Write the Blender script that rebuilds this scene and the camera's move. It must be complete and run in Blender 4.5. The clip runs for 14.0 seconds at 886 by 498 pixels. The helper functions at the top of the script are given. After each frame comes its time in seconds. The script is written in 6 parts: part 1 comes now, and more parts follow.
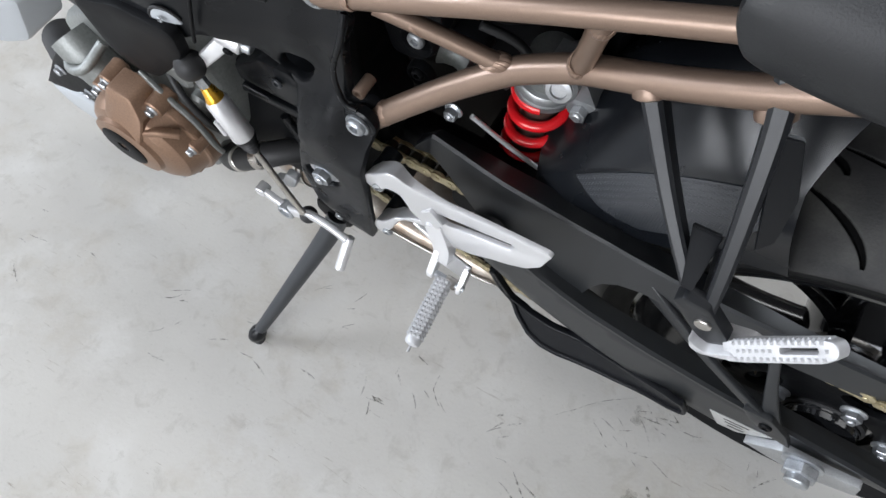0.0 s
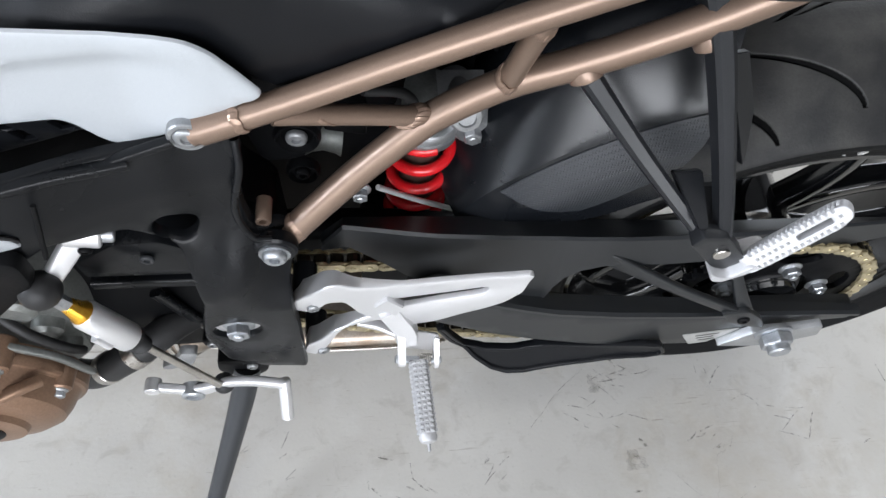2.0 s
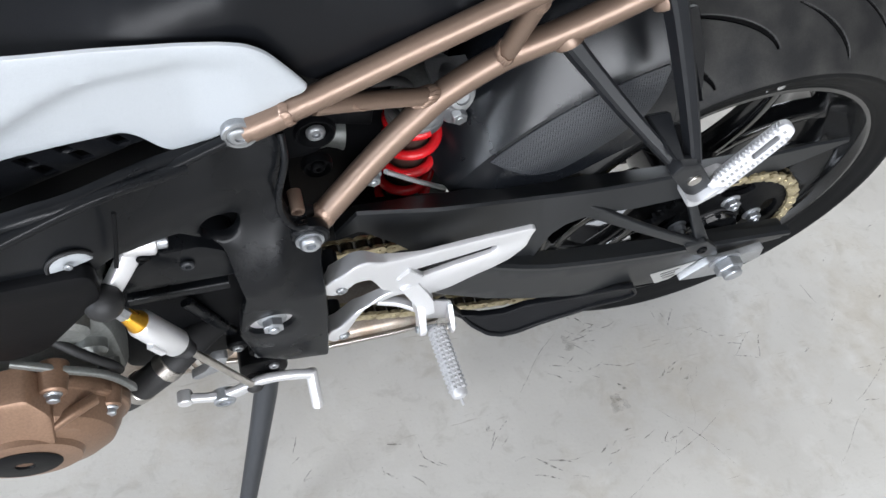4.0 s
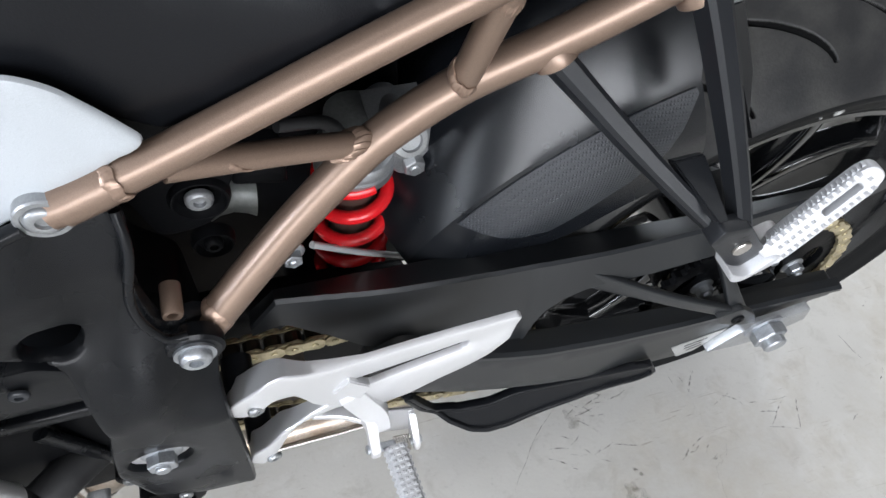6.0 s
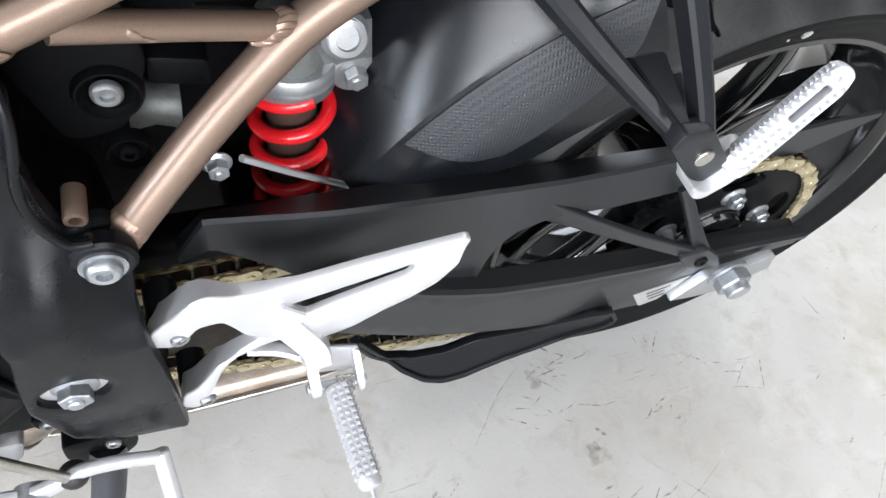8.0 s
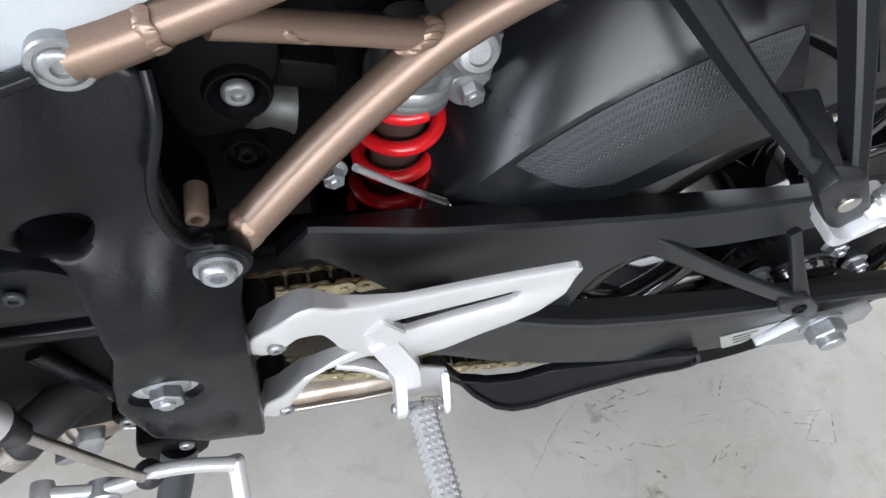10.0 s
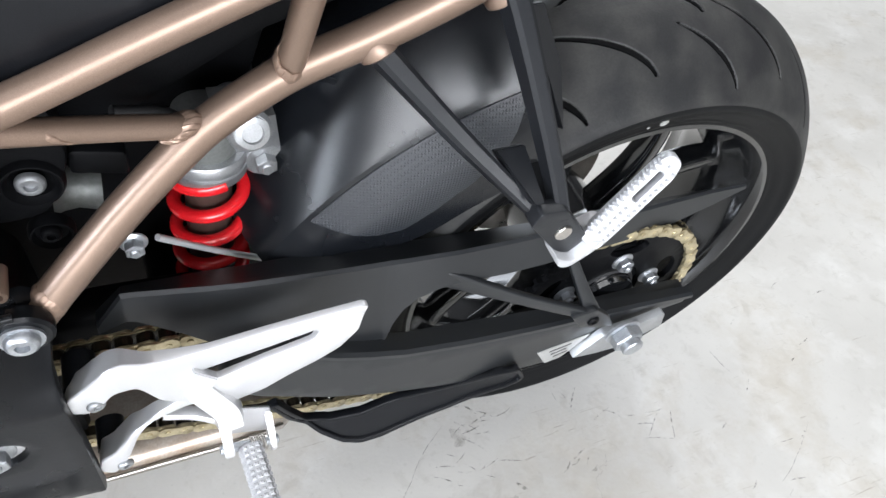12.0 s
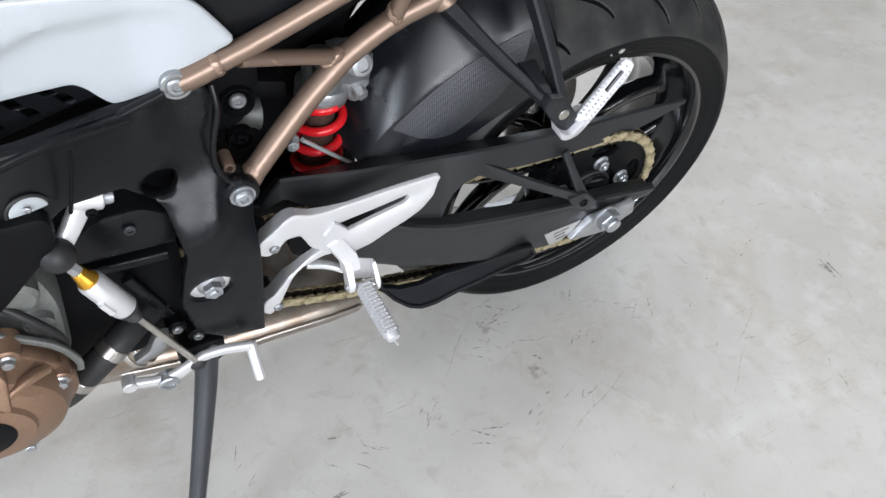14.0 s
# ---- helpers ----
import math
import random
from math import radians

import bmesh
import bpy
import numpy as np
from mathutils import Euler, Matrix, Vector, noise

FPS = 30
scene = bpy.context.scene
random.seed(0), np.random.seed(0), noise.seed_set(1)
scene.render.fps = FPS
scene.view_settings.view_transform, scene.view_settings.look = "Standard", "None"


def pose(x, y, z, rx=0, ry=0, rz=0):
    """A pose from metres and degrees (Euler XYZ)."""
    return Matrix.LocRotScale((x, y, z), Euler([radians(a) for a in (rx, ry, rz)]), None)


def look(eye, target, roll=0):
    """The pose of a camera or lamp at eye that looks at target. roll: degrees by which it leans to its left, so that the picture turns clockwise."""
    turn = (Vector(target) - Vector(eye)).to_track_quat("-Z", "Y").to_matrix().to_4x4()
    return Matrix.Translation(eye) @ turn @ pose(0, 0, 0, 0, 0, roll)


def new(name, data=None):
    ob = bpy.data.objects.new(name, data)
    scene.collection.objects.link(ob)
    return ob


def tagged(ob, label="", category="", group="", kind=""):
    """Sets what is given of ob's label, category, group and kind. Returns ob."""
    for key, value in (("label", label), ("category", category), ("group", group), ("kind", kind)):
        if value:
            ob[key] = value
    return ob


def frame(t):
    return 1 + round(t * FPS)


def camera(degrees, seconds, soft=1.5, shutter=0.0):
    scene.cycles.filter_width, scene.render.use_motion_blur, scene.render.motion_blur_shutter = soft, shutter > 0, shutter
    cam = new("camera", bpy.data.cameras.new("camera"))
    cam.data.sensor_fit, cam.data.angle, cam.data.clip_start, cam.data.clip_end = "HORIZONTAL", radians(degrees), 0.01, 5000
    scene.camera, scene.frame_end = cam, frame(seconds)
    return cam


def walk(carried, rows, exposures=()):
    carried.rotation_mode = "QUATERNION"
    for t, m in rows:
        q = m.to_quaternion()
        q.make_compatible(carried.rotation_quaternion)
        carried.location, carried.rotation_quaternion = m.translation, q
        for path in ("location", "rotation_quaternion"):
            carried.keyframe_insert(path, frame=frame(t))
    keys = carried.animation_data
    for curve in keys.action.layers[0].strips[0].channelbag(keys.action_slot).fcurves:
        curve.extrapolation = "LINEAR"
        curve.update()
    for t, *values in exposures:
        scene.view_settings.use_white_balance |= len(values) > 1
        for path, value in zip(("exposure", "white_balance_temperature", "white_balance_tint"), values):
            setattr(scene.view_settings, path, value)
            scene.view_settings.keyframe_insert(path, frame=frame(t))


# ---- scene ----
cam = camera(66.2, 14.0)
PATH = [
    (0, (-0.288, -0.438, 1.006), (-0.695, 0.461, -0.733), 7.0),
    (0.5, (-0.4, -0.509, 0.974), (-0.78, 0.508, -0.705), 5.6),
    (1, (-0.489, -0.483, 0.93), (-0.685, 0.587, -0.748), 6.6),
    (1.5, (-0.495, -0.435, 0.947), (-0.415, 0.713, -0.69), 7.9),
    (2, (-0.46, -0.435, 0.958), (-0.248, 0.731, -0.653), 6.4),
    (2.5, (-0.498, -0.483, 0.992), (-0.214, 0.696, -0.599), 6.6),
    (5, (-0.569, -0.492, 0.941), (-0.045, 0.678, -0.593), 6.0),
    (5.5, (-0.522, -0.413, 0.91), (-0.018, 0.792, -0.604), 5.1),
    (6, (-0.481, -0.362, 0.872), (0.007, 0.855, -0.639), 4.8),
    (6.5, (-0.451, -0.343, 0.866), (0.042, 0.868, -0.646), 4.8),
    (7, (-0.431, -0.322, 0.838), (0.095, 0.886, -0.667), 4.9),
    (7.5, (-0.43, -0.337, 0.818), (0.105, 0.858, -0.694), 5.5),
    (8, (-0.464, -0.381, 0.816), (0.094, 0.786, -0.708), 7.8),
    (10.5, (-0.505, -0.351, 0.8), (-0.038, 0.909, -0.681), 8.7),
    (11, (-0.469, -0.363, 0.835), (0.079, 0.931, -0.589), 8.8),
    (11.5, (-0.434, -0.378, 0.858), (0.215, 0.904, -0.533), 9.3),
    (12, (-0.444, -0.424, 0.863), (0.282, 0.821, -0.524), 10.2),
    (12.5, (-0.48, -0.468, 0.885), (0.284, 0.757, -0.499), 10.7),
    (13, (-0.507, -0.538, 0.904), (0.301, 0.669, -0.471), 9.8),
    (13.5, (-0.548, -0.609, 0.934), (0.299, 0.577, -0.436), 8.8),
    (14, (-0.638, -0.632, 0.946), (0.154, 0.581, -0.433), 7.3),
]
walk(cam, [(t, look(eye, target, roll)) for t, eye, target, roll in PATH],
     exposures=[(0.0, -0.42), (1.0, -0.58), (1.5, -0.50), (2.5, -0.17), (5.0, -0.33), (5.5, -0.32), (6.5, -0.06), (7.5, 0.22), (8.2, 0.14), (10.3, -0.26), (10.5, -0.24), (11.5, 0.18), (12.5, 0.14), (13.5, -0.10), (14.0, -0.30)])

# ---------------------------------------------------------------- light
scene.view_settings.exposure = 0.0
world = bpy.data.worlds.new("world")
scene.world = world
world.use_nodes = True
wn = world.node_tree
sky = wn.nodes.new("ShaderNodeTexSky")
sky.sky_type = "NISHITA"
sky.sun_disc = False
sky.sun_elevation, sky.sun_rotation = radians(40), radians(200)
wn.links.new(sky.outputs[0], wn.nodes["Background"].inputs[0])
wn.nodes["Background"].inputs[1].default_value = 0.08


def area(name, eye, target, w, h, watts, colour):
    data = bpy.data.lights.new(name, "AREA")
    data.shape, data.size, data.size_y, data.energy, data.color = "RECTANGLE", w, h, watts, colour
    ob = new(name, data)
    ob.matrix_world = look(eye, target)
    return ob


# daylight through long windows on three sides, the north one added, and slim strip lights under the dark ceiling
# north side: unseen source, added to brighten the floor behind the wheel
area("unseen_window_daylight", (2.6, 4.85, 2.3), (2.6, 0, 1.6), 5.0, 2.1, 130, (0.90, 0.94, 1.0))
area("unseen_window_daylight", (-1.2, -4.85, 1.8), (-1.2, 0, 1.75), 4.6, 1.6, 370, (0.92, 0.945, 1.0))
area("unseen_window_daylight", (-5.85, -2.6, 2.5), (0, -2.2, 2.0), 2.2, 2.0, 430, (0.83, 0.895, 1.0))
for ly, watts in ((-3.1, 25), (-0.9, 40), (1.1, 110)):
    area("strip_light", (0.7, ly, 4.0), (0.7, ly + 0.001, 0), 8.0, 0.55, watts, (0.96, 0.975, 1.0))

# ---------------------------------------------------------------- materials


def material(name, colour, rough=0.5, metal=0.0, grain=0.0, grain_size=400.0, bump=0.0, vary=0.12, stain=None, stain_size=12.0, coat=0.0,
             spec=0.5, rough_vary=0.08, flake=0.0):
    """Procedural paint, metal or plastic: base colour varied at two scales, rough spots and a fine relief."""
    mat = bpy.data.materials.new(name)
    mat.use_nodes = True
    nt = mat.node_tree
    n, l = nt.nodes, nt.links
    b = n["Principled BSDF"]
    b.inputs["Metallic"].default_value, b.inputs["Roughness"].default_value = metal, rough
    b.inputs["Specular IOR Level"].default_value = spec
    b.inputs["Coat Weight"].default_value, b.inputs["Coat Roughness"].default_value = coat, 0.12
    tc = n.new("ShaderNodeTexCoord")
    big = n.new("ShaderNodeTexNoise")
    big.inputs["Scale"].default_value, big.inputs["Detail"].default_value = stain_size, 4
    l.new(tc.outputs["Object"], big.inputs["Vector"])
    fine = n.new("ShaderNodeTexNoise")
    fine.inputs["Scale"].default_value, fine.inputs["Detail"].default_value = grain_size, 2
    l.new(tc.outputs["Object"], fine.inputs["Vector"])
    ramp = n.new("ShaderNodeMix")
    ramp.data_type = "RGBA"
    c = Vector(colour)
    dark = stain or tuple(c * (1 - vary))
    ramp.inputs["A"].default_value, ramp.inputs["B"].default_value = (*dark, 1), (*colour, 1)
    mr = n.new("ShaderNodeMapRange")
    mr.inputs["From Min"].default_value, mr.inputs["From Max"].default_value = 0.32, 0.62
    l.new(big.outputs["Fac"], mr.inputs["Value"])
    l.new(mr.outputs[0], ramp.inputs["Factor"])
    two = n.new("ShaderNodeMix")
    two.data_type, two.blend_type = "RGBA", "OVERLAY"
    two.inputs["Factor"].default_value = 0.25 + flake
    l.new(ramp.outputs["Result"], two.inputs["A"])
    l.new(fine.outputs["Fac"], two.inputs["B"])
    l.new(two.outputs["Result"], b.inputs["Base Color"])
    rr = n.new("ShaderNodeMapRange")
    rr.inputs["To Min"].default_value, rr.inputs["To Max"].default_value = max(0.03, rough - rough_vary), min(1, rough + rough_vary)
    l.new(big.outputs["Fac"], rr.inputs["Value"])
    l.new(rr.outputs[0], b.inputs["Roughness"])
    if bump or grain:
        bp = n.new("ShaderNodeBump")
        bp.inputs["Strength"].default_value, bp.inputs["Distance"].default_value = bump or grain, 0.0006
        l.new(fine.outputs["Fac"], bp.inputs["Height"])
        l.new(bp.outputs[0], b.inputs["Normal"])
    return mat


M_BLACK = material("satin_black_paint", (0.0060, 0.0067, 0.0080), 0.28, bump=0.12, grain_size=900, spec=0.22)
M_BRACKET = material("black_anodised_forging", (0.0115, 0.0125, 0.0145), 0.34, bump=0.14, grain_size=1000, spec=0.32)
M_PLASTIC = material("grained_black_plastic", (0.0065, 0.0072, 0.0088), 0.34, bump=0.2, grain_size=1100, spec=0.20)
M_HUGGER = material("satin_black_moulded_plastic", (0.0062, 0.0073, 0.0094), 0.27, bump=0.08, grain_size=1300, spec=0.40)
M_DARK = material("matt_black_plastic", (0.0036, 0.0038, 0.0045), 0.5, bump=0.2, grain_size=700, spec=0.11)
M_SWING = material("dark_grey_anodised_paint", (0.0135, 0.0150, 0.0168), 0.36, bump=0.10, grain_size=1200, metal=0.05, spec=0.55)
M_STAND = material("blue_grey_satin_steel_paint", (0.030, 0.033, 0.038), 0.38, bump=0.15, grain_size=700, vary=0.2, spec=0.5)
M_GLOSS = material("gloss_black_paint", (0.006, 0.0064, 0.0072), 0.10, vary=0.3, coat=0.6, spec=0.6)
M_BRONZE = material("champagne_bronze_metallic_paint", (0.235, 0.164, 0.123), 0.40, metal=0.62, vary=0.05, grain_size=2500, flake=0.12, coat=0.15, rough_vary=0.04)
M_WELD = material("bronze_weld_bead", (0.29, 0.20, 0.15), 0.33, metal=0.55, vary=0.15, grain_size=600, bump=0.3)
M_ENGINE = material("brown_magnesium_engine_paint", (0.26, 0.160, 0.105), 0.40, metal=0.5, vary=0.18, bump=0.25, grain_size=500)
M_SILVER = material("sandblasted_cast_aluminium", (0.74, 0.74, 0.75), 0.35, metal=0.60, vary=0.04, bump=0.18, grain_size=1800, rough_vary=0.05)
M_PEG = material("matt_cast_aluminium", (0.53, 0.53, 0.54), 0.50, metal=0.40, vary=0.05, bump=0.2, grain_size=1500)
M_ALU = material("light_grey_cast_aluminium", (0.44, 0.45, 0.46), 0.40, metal=0.8, vary=0.15, bump=0.25, grain_size=900, stain_size=60)
M_CASE = material("raw_cast_engine_case", (0.27, 0.28, 0.27), 0.5, metal=0.7, vary=0.25, bump=0.5, grain_size=300)
M_ZINC = material("zinc_plated_steel", (0.50, 0.52, 0.545), 0.40, metal=0.88, vary=0.25, grain_size=700, bump=0.1, stain_size=90)
M_DULL = material("dull_grey_zinc", (0.36, 0.37, 0.38), 0.42, metal=0.75, vary=0.2, grain_size=700, bump=0.1, stain_size=70)
M_STEEL = material("brushed_stainless_steel", (0.60, 0.57, 0.53), 0.30, metal=1.0, vary=0.3, stain_size=30)
M_TITAN = material("heat_tinted_exhaust_steel", (0.44, 0.40, 0.355), 0.36, metal=0.85, vary=0.35, stain=(0.27, 0.205, 0.155), stain_size=22)
M_RED = material("glossy_red_powder_coat", (0.72, 0.012, 0.018), 0.24, vary=0.12, coat=0.4, rough_vary=0.05)
M_GOLD = material("gold_chain_plate", (0.56, 0.485, 0.315), 0.36, metal=0.75, vary=0.45, stain=(0.17, 0.13, 0.06), stain_size=55, bump=0.2, grain_size=900)
M_ROLLER = material("greasy_dark_chain_roller", (0.035, 0.028, 0.018), 0.4, metal=0.6, vary=0.4)
M_TYRE = material("tyre_rubber", (0.015, 0.015, 0.0155), 0.52, vary=0.3, stain=(0.040, 0.0395, 0.037), stain_size=22, bump=0.35, grain_size=500, spec=0.3)
M_SIDEWALL = material("smooth_tyre_sidewall", (0.0065, 0.0068, 0.0072), 0.5, vary=0.25, bump=0.15, grain_size=300, spec=0.12)
# near-black rubber: the shade inside the tread grooves, put into the colour
M_GROOVE = material("shaded_groove_rubber", (0.0028, 0.0028, 0.003), 0.7, vary=0.1, spec=0.06)
M_RUBBER = material("soft_black_rubber", (0.014, 0.014, 0.015), 0.55, vary=0.2, bump=0.15)
M_WHITE = material("pale_grey_white_paint", (0.43, 0.455, 0.478), 0.30, vary=0.012, coat=0.3, rough_vary=0.04, grain_size=3000, stain_size=5)
M_GOLDA = material("gold_anodised_aluminium", (0.78, 0.42, 0.05), 0.28, metal=0.9, vary=0.1)
M_STICKER = material("silver_foil_label", (0.44, 0.44, 0.43), 0.4, metal=0.4, vary=0.1, stain_size=60)
M_PRINT = material("dark_printing_ink", (0.03, 0.03, 0.03), 0.5)
M_BROWN = material("brown_spring_damper_body", (0.10, 0.06, 0.05), 0.35, metal=0.4, vary=0.2)
M_SEAT = material("black_seat_vinyl", (0.010, 0.011, 0.0125), 0.5, bump=0.4, grain_size=800)
M_CEIL = material("dark_ceiling_paint", (0.10, 0.10, 0.105), 0.8, vary=0.1, stain_size=1.5)
M_WALL = material("grey_wall_paint", (0.12, 0.12, 0.123), 0.75, vary=0.05, stain_size=1.5, bump=0.2, grain_size=120)


def concrete():
    """Pale trowelled concrete: clouds, brown specks, hairline cracks and short scratches."""
    mat = bpy.data.materials.new("worn_pale_concrete")
    mat.use_nodes = True
    nt = mat.node_tree
    n, l = nt.nodes, nt.links
    b = n["Principled BSDF"]
    tc = n.new("ShaderNodeTexCoord")

    def noise_at(scale, detail=4.0, rough=0.55, warp=0.0):
        t = n.new("ShaderNodeTexNoise")
        t.inputs["Scale"].default_value, t.inputs["Detail"].default_value = scale, detail
        t.inputs["Roughness"].default_value, t.inputs["Distortion"].default_value = rough, warp
        l.new(tc.outputs["Object"], t.inputs["Vector"])
        return t.outputs["Fac"]

    def band(value, lo, hi, a=0.0, z=1.0):
        m = n.new("ShaderNodeMapRange")
        for key, v in (("From Min", lo), ("From Max", hi), ("To Min", a), ("To Max", z)):
            m.inputs[key].default_value = v
        l.new(value, m.inputs["Value"])
        return m.outputs[0]

    def mixed(a, colour, fac, mode="MIX"):
        m = n.new("ShaderNodeMix")
        m.data_type, m.blend_type = "RGBA", mode
        l.new(fac, m.inputs["Factor"])
        if isinstance(a, tuple):
            m.inputs["A"].default_value = (*a, 1)
        else:
            l.new(a, m.inputs["A"])
        m.inputs["B"].default_value = (*colour, 1)
        return m.outputs["Result"]

    def times(a, c):
        m = n.new("ShaderNodeMath")
        m.operation = "MULTIPLY"
        l.new(a, m.inputs[0])
        l.new(c, m.inputs[1])
        return m.outputs[0]

    col = mixed((0.60, 0.583, 0.545), (0.51, 0.493, 0.457), band(noise_at(2.2, 5), 0.42, 0.66))
    col = mixed(col, (0.65, 0.637, 0.605), band(noise_at(7, 5, 0.6), 0.52, 0.72))
    col = mixed(col, (0.43, 0.41, 0.37), band(noise_at(26, 6, 0.68, 0.6), 0.54, 0.72, 0, 0.6))
    col = mixed(col, (0.38, 0.37, 0.34), band(noise_at(150, 3), 0.62, 0.75, 0, 0.35))
    col = mixed(col, (0.43, 0.38, 0.30), band(noise_at(3.3, 6, 0.72), 0.51, 0.68, 0, 0.5))
    # short dark scuffs: stretched noise turned two ways, only within patches
    for turn, sx in ((35, 9), (-60, 12), (80, 8)):
        mp = n.new("ShaderNodeMapping")
        mp.inputs["Rotation"].default_value = (0, 0, radians(turn))
        mp.inputs["Scale"].default_value = (sx, sx * 13, 1)
        l.new(tc.outputs["Object"], mp.inputs["Vector"])
        t = n.new("ShaderNodeTexNoise")
        t.inputs["Scale"].default_value, t.inputs["Detail"].default_value, t.inputs["Distortion"].default_value = 1.6, 3, 0.7
        l.new(mp.outputs[0], t.inputs["Vector"])
        col = mixed(col, (0.25, 0.21, 0.165), times(band(t.outputs["Fac"], 0.68, 0.75, 0, 0.6), band(noise_at(5 + sx * 0.2, 3), 0.48, 0.6)))
    # hairline cracks
    vo = n.new("ShaderNodeTexVoronoi")
    vo.feature = "DISTANCE_TO_EDGE"
    vo.inputs["Scale"].default_value = 2.6
    wp = n.new("ShaderNodeMix")
    wp.data_type, wp.blend_type = "RGBA", "LINEAR_LIGHT"
    wp.inputs["Factor"].default_value = 0.12
    wv = n.new("ShaderNodeTexNoise")
    wv.inputs["Scale"].default_value, wv.inputs["Detail"].default_value = 9, 5
    l.new(tc.outputs["Object"], wv.inputs["Vector"])
    l.new(tc.outputs["Object"], wp.inputs["A"])
    l.new(wv.outputs["Color"], wp.inputs["B"])
    l.new(wp.outputs["Result"], vo.inputs["Vector"])
    crack = times(band(vo.outputs["Distance"], 0.0, 0.0022, 0.45, 0.0), band(noise_at(3.1, 2), 0.56, 0.66))
    col = mixed(col, (0.22, 0.20, 0.17), crack)
    l.new(col, b.inputs["Base Color"])
    l.new(band(noise_at(9, 4), 0.3, 0.7, 0.42, 0.62), b.inputs["Roughness"])
    bp = n.new("ShaderNodeBump")
    bp.inputs["Strength"].default_value, bp.inputs["Distance"].default_value = 0.25, 0.001
    l.new(noise_at(180, 4), bp.inputs["Height"])
    l.new(bp.outputs[0], b.inputs["Normal"])
    return mat


M_FLOOR = concrete()

# ---------------------------------------------------------------- mesh helpers
AXLE_Z = 0.3185
LEAN = radians(7.441)
FLOOR_Z = 0.0
WHEEL_C = Vector((0, 0, 0.3072)) + 0.0765 * Vector((0, math.cos(LEAN), math.sin(LEAN)))
BIKE = Matrix.Translation(WHEEL_C) @ Matrix.Rotation(LEAN, 4, "X") @ Matrix.Translation((0, 0, -AXLE_Z))

bike = new("motorcycle")
bike.matrix_world = BIKE
tagged(bike, "black, white and bronze sports motorcycle leaning on its side stand", "motorcycle")


def part(name, bm, mat, parent, label="", smooth=True, angle=38):
    """Link a bmesh, in the motorcycle's own axes (axle at zero, x to the rear, y to its right), as one mesh under parent."""
    bmesh.ops.recalc_face_normals(bm, faces=bm.faces)
    if smooth:
        lim = radians(angle)
        for fc in bm.faces:
            fc.smooth = True
        for e in bm.edges:
            e.smooth = not (len(e.link_faces) == 2 and e.calc_face_angle(0) > lim)
    me = bpy.data.meshes.new(name)
    bm.to_mesh(me)
    bm.free()
    me.materials.append(mat)
    ob = new(name, me)
    ob.parent = parent
    if parent is bike:
        ob.location = (0, 0, AXLE_Z)
    if label:
        ob["label"] = label
    return ob


def V(*a):
    return Vector(a)


def curve(points, step=0.006, closed=False):
    """Catmull-Rom through the points, resampled."""
    p = [Vector(q) for q in points]
    n = len(p)
    out = []
    for i in range(n if closed else n - 1):
        a = p[(i - 1) % n] if closed or i else p[0] * 2 - p[1]
        b, c = p[i], p[(i + 1) % n]
        d = p[(i + 2) % n] if closed or i + 2 < n else p[-1] * 2 - p[-2]
        k = max(1, round((c - b).length / step))
        for j in range(k):
            t = j / k
            out.append(0.5 * (2 * b + (c - a) * t + (2 * a - 5 * b + 4 * c - d) * t * t + (3 * b - a - 3 * c + d) * t ** 3))
    if not closed:
        out.append(p[-1])
    return out


def frame_of(axis, hint=(0, 0, 1)):
    a = Vector(axis).normalized()
    h = Vector(hint)
    if abs(a.dot(h.normalized())) > 0.97:
        h = Vector((1, 0, 0))
    u = (h - a * h.dot(a)).normalized()
    return a, u, a.cross(u)


def sweep(bm, path, shape, caps=True, hint=(0, 0, 1), scale=None):
    """Sweep a closed 2D shape (list of (u, v)) along a path of points; scale: function of 0..1."""
    path = [Vector(q) for q in path]
    rings = []
    n = len(path)
    _, u, w = frame_of(path[1] - path[0], hint)
    for i, p in enumerate(path):
        tangent = (path[min(i + 1, n - 1)] - path[max(i - 1, 0)]).normalized()
        u = (u - tangent * u.dot(tangent)).normalized()
        w = tangent.cross(u)
        k = scale(i / (n - 1)) if scale else 1.0
        su, sv = k if isinstance(k, tuple) else (k, k)
        rings.append([bm.verts.new(p + u * (a * su) + w * (b * sv)) for a, b in shape])
    m = len(shape)
    for a, b in zip(rings, rings[1:]):
        for j in range(m):
            bm.faces.new((a[j], a[(j + 1) % m], b[(j + 1) % m], b[j]))
    if caps:
        bm.faces.new(rings[0][::-1])
        bm.faces.new(rings[-1])
    return rings


def ring(r, seg=20, r2=None):
    return [(r * math.cos(2 * math.pi * i / seg), (r2 or r) * math.sin(2 * math.pi * i / seg)) for i in range(seg)]


def rounded(w, h, r, k=3):
    """A rounded rectangle as (u, v)."""
    out = []
    for cx, cy, a0 in ((w / 2 - r, h / 2 - r, 0), (-w / 2 + r, h / 2 - r, 90), (-w / 2 + r, -h / 2 + r, 180), (w / 2 - r, -h / 2 + r, 270)):
        for i in range(k + 1):
            a = radians(a0 + 90 * i / k)
            out.append((cx + r * math.cos(a), cy + r * math.sin(a)))
    return out


def tube(bm, points, r, seg=22, step=0.006, scale=None):
    sweep(bm, curve(points, step), ring(r, seg), scale=scale)


